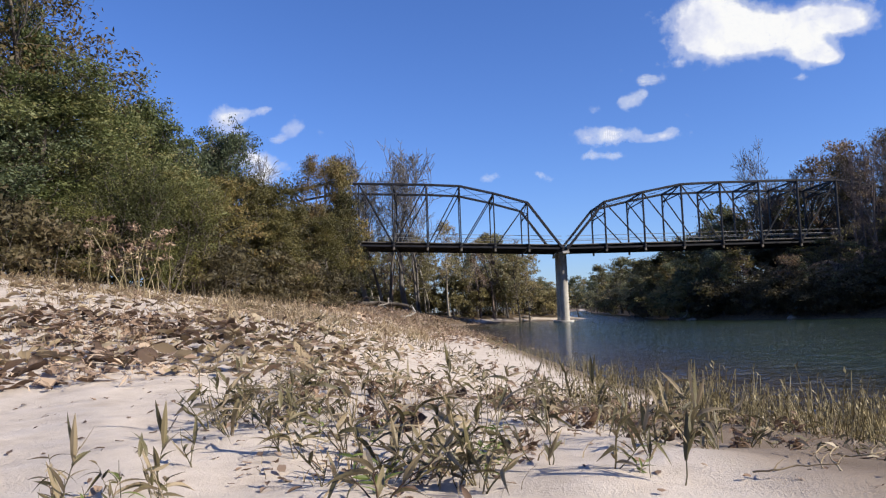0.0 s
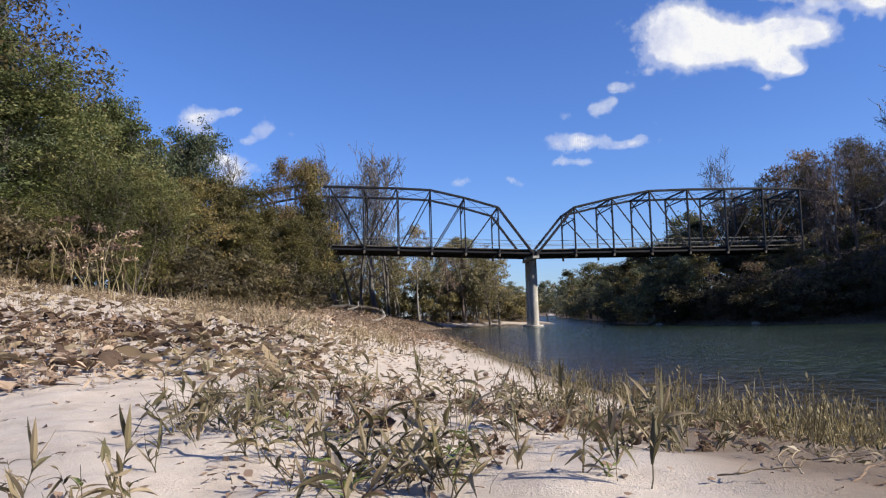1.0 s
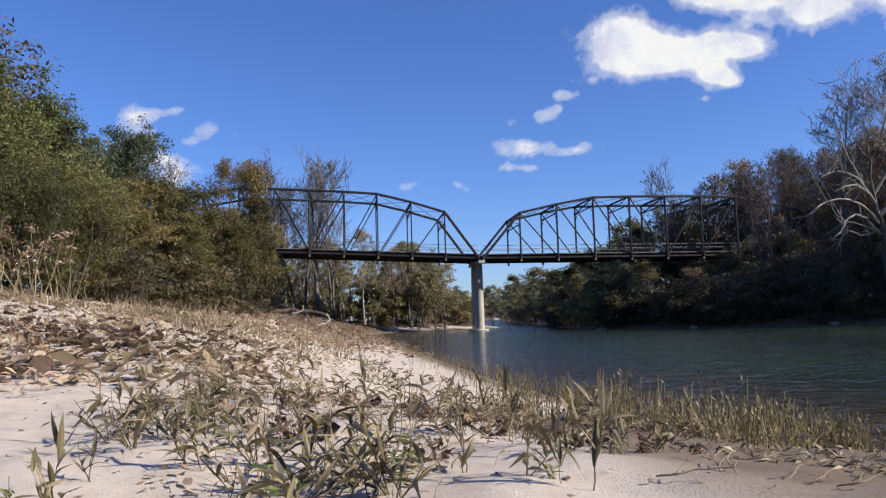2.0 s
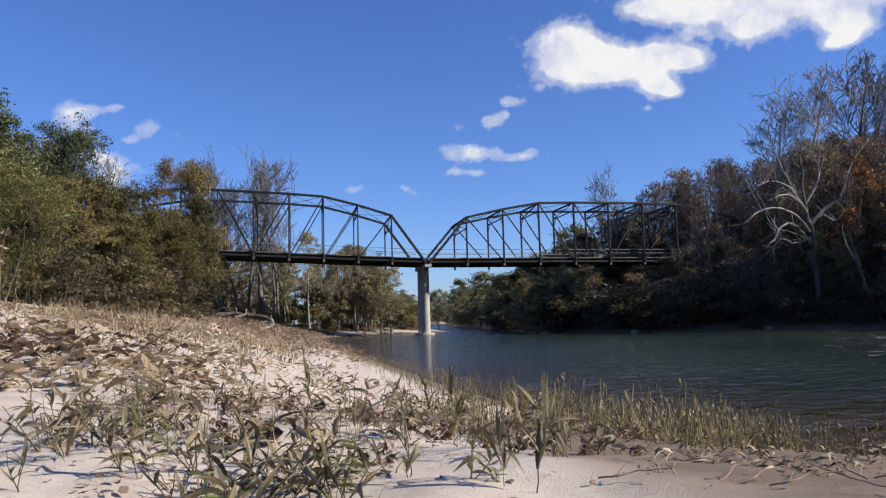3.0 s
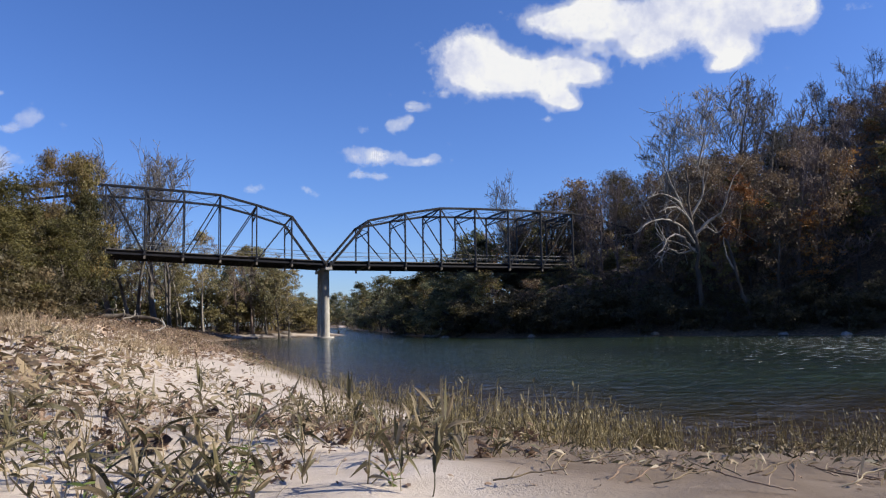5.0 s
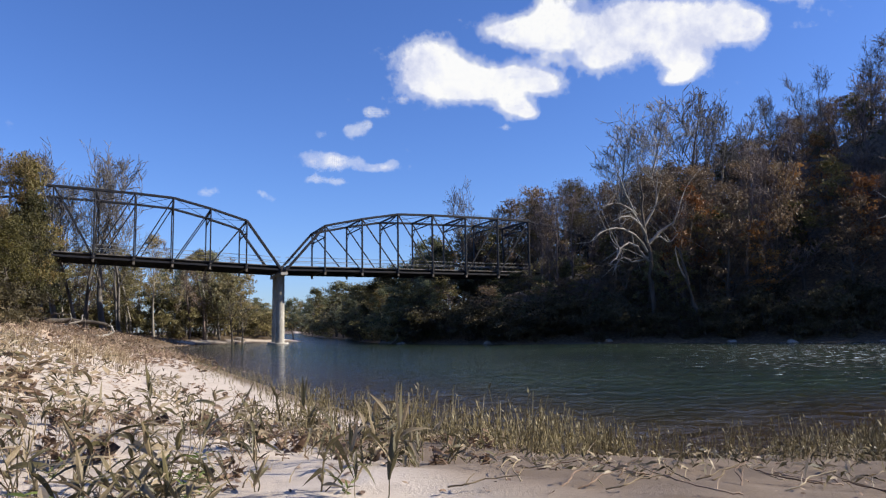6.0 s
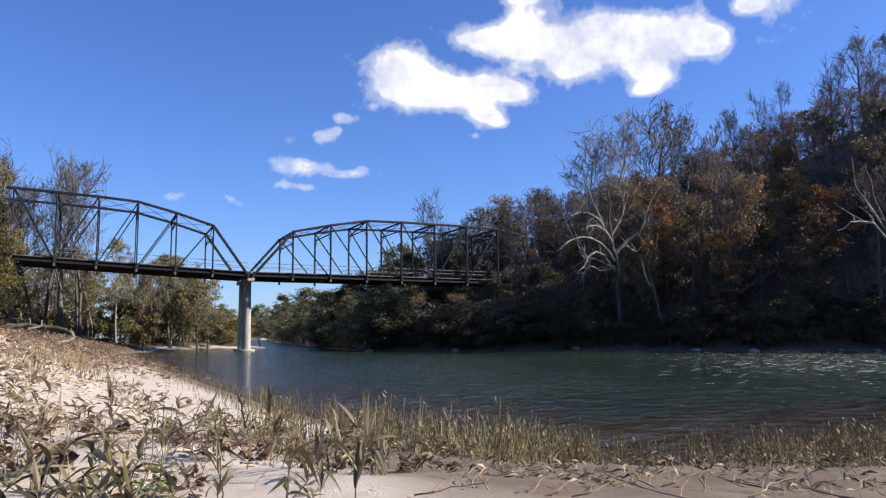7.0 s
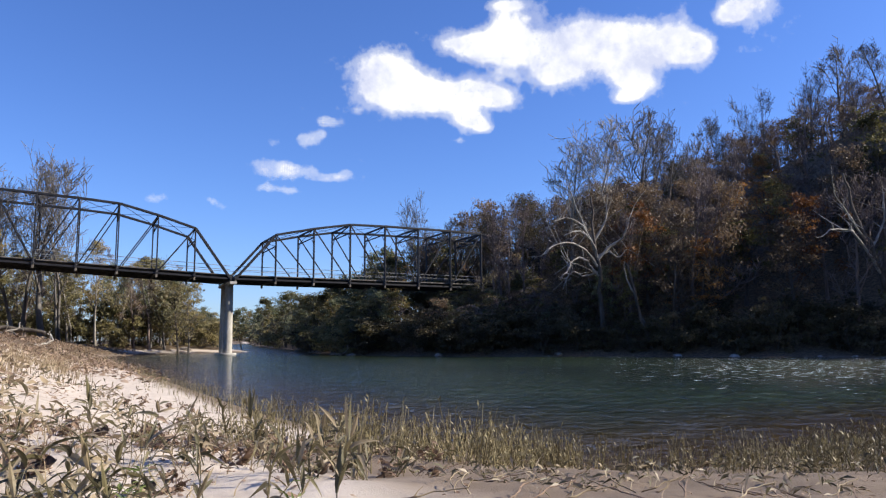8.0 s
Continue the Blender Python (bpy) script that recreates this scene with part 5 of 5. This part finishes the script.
# ---- single things on the banks ----
def limb_thing(name, label, category, paths, bark, at_xy, group="", big=1.0):
    """Crooked limbs or logs as swept tubes: each a part, points in metres from the thing's base."""
    x, y = at_xy
    root = thing(name, label, category, (x, y, height(x, y)), group=group)
    for key, pts, r0, r1 in paths:
        rng = np.random.default_rng(len(pts) * 7 + int(abs(pts[-1][0]) * 10))
        fine = []
        P = [Vector(p) * big for p in pts]
        r0, r1 = r0 * big, r1 * big
        for i in range(len(P) - 1):
            p0, p1, p2, p3 = P[max(i - 1, 0)], P[i], P[i + 1], P[min(i + 2, len(P) - 1)]
            for k in range(4):
                t = k / 4
                fine.append(np.array(0.5 * ((2 * p1) + (p2 - p0) * t + (2 * p0 - 5 * p1 + 4 * p2 - p3) * t * t + (3 * p1 - p0 - 3 * p2 + p3) * t ** 3)))
        fine.append(np.array(P[-1]))
        v, f = [], []
        rad = np.linspace(r0, r1, len(fine)) * (1 + 0.12 * rng.normal(0, 1, len(fine)))
        fine = [p + rng.normal(0, 0.35 * r0, 3) for p in fine]
        tube(v, f, fine, rad, 7)
        limb = fast_mesh(key, v, f, BARK if key == "trunk" and bark is PALE_BARK else bark, root)
        if key == "limb":
            for _ in range(7):
                k = rng.integers(len(fine) // 3, len(fine))
                w = rng.normal(0, 0.6, 3) + (0, 0, 0.25)
                bend = rng.normal(0, 0.2, 3)
                tv, tf = [], []
                tube(tv, tf, [fine[k] + w * t + bend * t * t for t in (0, 0.5, 1.0, 1.7)], [0.045, 0.035, 0.027, 0.018], 5)
                fast_mesh("twig", tv, tf, bark, limb)
    return root


def stalks(seed, x, y):
    """A stand of tall dead weed stalks with ragged heads."""
    rng = np.random.default_rng(seed)
    root = thing("dead_weed_stalks", "tall dead straw-coloured weed stalks with ragged seed heads", "plant", (x, y, height(x, y)), group="dead stalks on the bank")
    for k in range(5):
        b = np.array([rng.normal(0, 0.35), rng.normal(0, 0.25), -0.05])
        w, h = np.array([rng.normal(0, 0.18), rng.normal(0, 0.18), 1.0]), rng.uniform(0.9, 2.0)
        pts = [b + w * h * t + np.array([rng.normal(0, 0.03), rng.normal(0, 0.03), 0]) for t in np.linspace(0, 1, 6)]
        v, f = [], []
        tube(v, f, pts, np.linspace(0.016, 0.007, 6), 5)
        stalk = fast_mesh("stalk", v, f, REED, root)
        v, f = leaf_cloud(rng, [pts[-1], pts[-2], pts[-1], pts[3]], 46, 0.09, 0.06)
        tagged(fast_mesh("seed_head", v, f, REED if k == 2 else BROWN, stalk), kind="stuff")


for k, (az, dist) in enumerate([(-24.6, 21), (-23.6, 21.5), (-22.6, 20.8), (-21.2, 21.8)]):
    stalks(100 + k, *at(az, dist))


def boulder(seed, size, flat, name, label, x, y, mat, sink=0.3, group=""):
    """A weathered stone: a lumpy faceted ball, flattened."""
    rng = np.random.default_rng(seed)
    bm = bmesh.new()
    bmesh.ops.create_icosphere(bm, subdivisions=2, radius=1.0)
    off = Vector(rng.uniform(0, 50, 3))
    for vtx in bm.verts:
        n = noise.noise(vtx.co * 1.1 + off) * 0.35 + noise.noise(vtx.co * 2.7 + off) * 0.15
        vtx.co = vtx.co * (1 + n)
        vtx.co.x *= size; vtx.co.y *= size * 0.7; vtx.co.z *= size * flat
    me = bpy.data.meshes.new(name)
    bm.to_mesh(me); bm.free()
    me.materials.append(mat)
    ob = new(name, me)
    ob.matrix_basis = pose(x, y, max(height(x, y), WATER_Z - 0.1) + size * flat * (1 - 2 * sink) * 0.5, 0, 0, rng.uniform(0, 360))
    return tagged(ob, label, "rock", group)


rng = np.random.default_rng(77)
for k, az in enumerate([17.0, 17.5, 18.2, 18.5, 14.2, 25.1, 33.6, 34.3, 43, 46.9, 52.4, 54.5]):
    boulder(k, rng.uniform(0.15, 0.5), 0.45, "river_rock", "pale weathered rock at the far waterline", *at(az, bank_edge(az) + rng.uniform(-0.3, 0.8)), ROCK, group="rocks at the far waterline")
for k, az in enumerate([43.1, 51.4, 52.2, 56]):
    boulder(40 + k, rng.uniform(0.2, 0.5), 0.4, "river_rock", "wet grey rock breaking the riffle", *at(az, 56 + rng.uniform(-9, 6)), ROCK, 0.5, "rocks in the riffle")
boulder(60, 1.1, 0.5, "rock_slab", "pale rock slab on the shaded slope", *at(49.9, bank_edge(49.9) + 6), PALE_BARK)
boulder(61, 0.26, 0.5, "river_rock", "pale stone on the sandy bank", *at(-25.0, 20), ROCK)
boulder(62, 0.9, 0.35, "river_rock", "pale rock slab on the gravel bar", *at(6.3, 97), ROCK)
limb_thing("fallen_log", "weathered dark fallen log on the bank under the trees", "log", [("trunk", [(-3.2, 0, 0.9), (-1, 0.2, 0.5), (1.5, 0.1, 0.25), (4, -0.3, 0.1)], 0.25, 0.14), ("branch", [(0, 0.1, 0.4), (0.6, -0.5, 0.8), (1.6, -0.9, 0.7)], 0.09, 0.03)], BARK, at(-6.6, 60))
limb_thing("leaning_tree", "slender pale leaning trunk on the far bank", "tree", [("trunk", [(1.2, 0, -0.3), (0.5, 0.2, 2.2), (-0.3, 0.3, 4.6), (-0.9, 0.6, 7.5)], 0.2, 0.09), ("branch", [(-0.3, 0.3, 4.6), (-1.2, 0.2, 6.0), (-1.4, 0.2, 7.4)], 0.08, 0.03)], PALE_BARK, at(40.5, bank_edge(40.5) + 1.5))
limb_thing("crooked_sycamore", "white-barked sycamore with thick crooked limbs over the far bank", "tree", [
    ("trunk", [(0.6, 0, -0.4), (0.4, 0, 3.5), (0.1, 0, 7.0), (-0.4, 0, 10.5), (-0.3, 0.2, 14.5)], 0.24, 0.09),
    ("limb", [(0.1, 0, 6.6), (-1.1, -0.5, 7.3), (-2.3, -0.9, 8.1), (-3.7, -1.1, 7.7), (-4.4, -1.3, 6.7), (-5.3, -1.4, 6.0)], 0.13, 0.05),
    ("limb", [(0.0, 0, 8.2), (-0.7, -0.6, 9.3), (-1.8, -0.8, 10.4), (-3.1, -0.9, 10.6), (-4.4, -1.0, 10.1)], 0.12, 0.04),
    ("limb", [(0.0, 0, 8.0), (1.4, -0.4, 9.6), (2.6, -0.8, 10.2), (3.6, -0.8, 12.6)], 0.17, 0.07),
    ("limb", [(-0.3, 0, 10.0), (0.8, -0.4, 12.0), (1.2, -0.4, 14.6)], 0.13, 0.05),
    ("limb", [(0.0, 0, 7.5), (-1.6, -0.4, 8.9), (-3.6, -0.8, 9.5), (-5.6, -1.0, 9.1), (-7.0, -1.2, 8.2)], 0.11, 0.04),
    ("limb", [(0.1, 0, 7.0), (-1.2, 0.3, 6.5), (-2.6, 0.2, 6.9), (-3.6, 0, 6.1), (-4.1, -0.2, 5.2)], 0.1, 0.04),
    ("limb", [(-0.2, 0, 9.0), (-2.0, -0.6, 11.2), (-4.0, -0.8, 11.8), (-5.6, -1.0, 11.3)], 0.09, 0.03),
    ("limb", [(0.0, 0, 8.4), (1.2, -0.3, 8.9), (2.3, -0.4, 8.4), (3.2, -0.5, 9.3)], 0.1, 0.04),
    ("limb", [(-0.3, 0, 9.8), (-1.6, 0.4, 12.4), (-2.6, 0.6, 15.0)], 0.13, 0.04)], PALE_BARK, at(37.4, bank_edge(37.4) + 3), big=0.9)
for az, reach in ((55.8, 1.0), (60.5, 1.0)):
    limb_thing("crooked_sycamore", "leaning pale-barked tree with crooked limbs over the far bank", "tree", [
        ("trunk", [(3.5, 0, -0.4), (2.2, 0, 4.0), (0.4, 0, 8.0), (-1.4, 0, 11.5), (-2.4, 0.2, 15.0 * reach)], 0.3, 0.08),
        ("limb", [(1.2, 0, 6.2), (-1.2, -0.4, 8.4), (-3.8, -0.8, 9.6), (-6.4, -1.0, 9.5)], 0.16, 0.05),
        ("limb", [(-0.2, 0, 9.0), (-2.6, -0.4, 10.6), (-5.0, -0.6, 12.8)], 0.12, 0.04),
        ("limb", [(0.2, 0, 8.2), (1.8, -0.4, 11.0), (2.0, -0.4, 14.0)], 0.12, 0.04)], PALE_BARK, at(az, bank_edge(az) + 3.0), big=bank_edge(az) / 72)
for k, (az, dist, turn) in enumerate([(35, 3.1, 30), (37, 3.0, 100), (30, 3.4, -20), (42, 3.4, 15), (47, 3.2, 140), (26, 2.9, 60), (33, 2.7, 10), (-9, 2.3, 70), (-5.5, 2.5, 110)]
                                      + [(24 + 1.45 * k, 2.5 + 1.3 * ((k * 7) % 11) / 11, (k * 47) % 180 - 30) for k in range(22)]):
    x, y = at(az, dist)
    a = radians(turn)
    q = [(t * math.cos(a) * 0.12 + 0.03 * t * t, t * math.sin(a) * 0.12 + 0.02 * math.sin(3 * t), 0.012 + 0.02 * (t + 1)) for t in (-1, -0.4, 0.3, 1)]
    limb_thing("twig", "dry straw-pale broken stem lying on the sand", "twig", [("stem", q, 0.0035, 0.002), ("branch", [q[1], (q[1][0] + 0.05, q[1][1] + 0.04, 0.05)], 0.003, 0.0015)], STRAW if k % 2 else BROWN, (x, y), "twigs on the sand")


def curled_leaf(seed, az, dist, size, label, mat):
    """A single broad dead leaf, curled up on itself."""
    x, y = at(az, dist)
    rng = np.random.default_rng(seed)
    n, m, verts, faces = 9, 7, [], []
    for i in range(n):
        for j in range(m):
            u, w = i / (n - 1), (j / (m - 1) - 0.5) * 2
            half = math.sin(math.pi * (0.05 + 0.9 * u)) ** 0.8 * 0.42
            a = w * 1.5 + 0.5 * u
            verts.append((size * (u - 0.5), size * half * math.sin(a), size * (half * (1 - math.cos(a)) + 0.5 * (u - 0.4) ** 2 + 0.03 * rng.normal() + 0.12)))
    for i in range(n - 1):
        for j in range(m - 1):
            k = i * m + j
            faces.append((k, k + 1, k + m + 1, k + m))
    ob = mesh_object("dead_leaf", verts, faces, mat, smooth=True)
    ob.matrix_basis = pose(x, y, height(x, y), rng.uniform(-15, 15), rng.uniform(-15, 15), rng.uniform(0, 360))
    return tagged(ob, label, "leaf", "curled dead leaves")


DEAD_LEAF = rough_surface("dead_leaf_brown", (0.03, 0.018, 0.012), (0.075, 0.045, 0.03), (0.16, 0.1, 0.065), 30, 0.7, 0.002)
curled_leaf(1, -2.9, 3.5, 0.17, "large dark brown curled dead leaf among weeds", DEAD_LEAF)
for k, (az, dist, s) in enumerate([(4, 3.1, 0.11), (-8, 3.6, 0.1), (7.5, 4.4, 0.12), (-12, 4.6, 0.12), (1, 5.2, 0.12), (-26, 7.2, 0.16), (-29, 7.6, 0.16), (-23, 8.0, 0.15), (-31, 8.2, 0.17), (16, 3.3, 0.09)]):
    curled_leaf(10 + k, az, dist, s, "curled brown dead leaf lying on the sand", DEAD_LEAF)

for k, (az, dist, turn) in enumerate([(-5.3, 57, 20), (-4.4, 60, 120), (-2.8, 52, 60), (-6.0, 64, 150), (17.8, 71, 30)]):
    a = radians(turn)
    limb_thing("driftwood", "bleached grey driftwood branch stranded on the bank", "driftwood", [
        ("stem", [(-1.1 * math.cos(a), -1.1 * math.sin(a), 0.1), (0, 0, 0.22), (0.8 * math.cos(a), 0.8 * math.sin(a), 0.45), (1.3 * math.cos(a + 0.5), 1.3 * math.sin(a + 0.5), 0.9)], 0.09, 0.04),
        ("branch", [(0, 0, 0.22), (0.3, -0.4, 0.6), (0.2, -0.6, 1.0)], 0.05, 0.02)], GREY_BARK if k % 2 else PALE_BARK, at(az, dist), "driftwood on the bank")
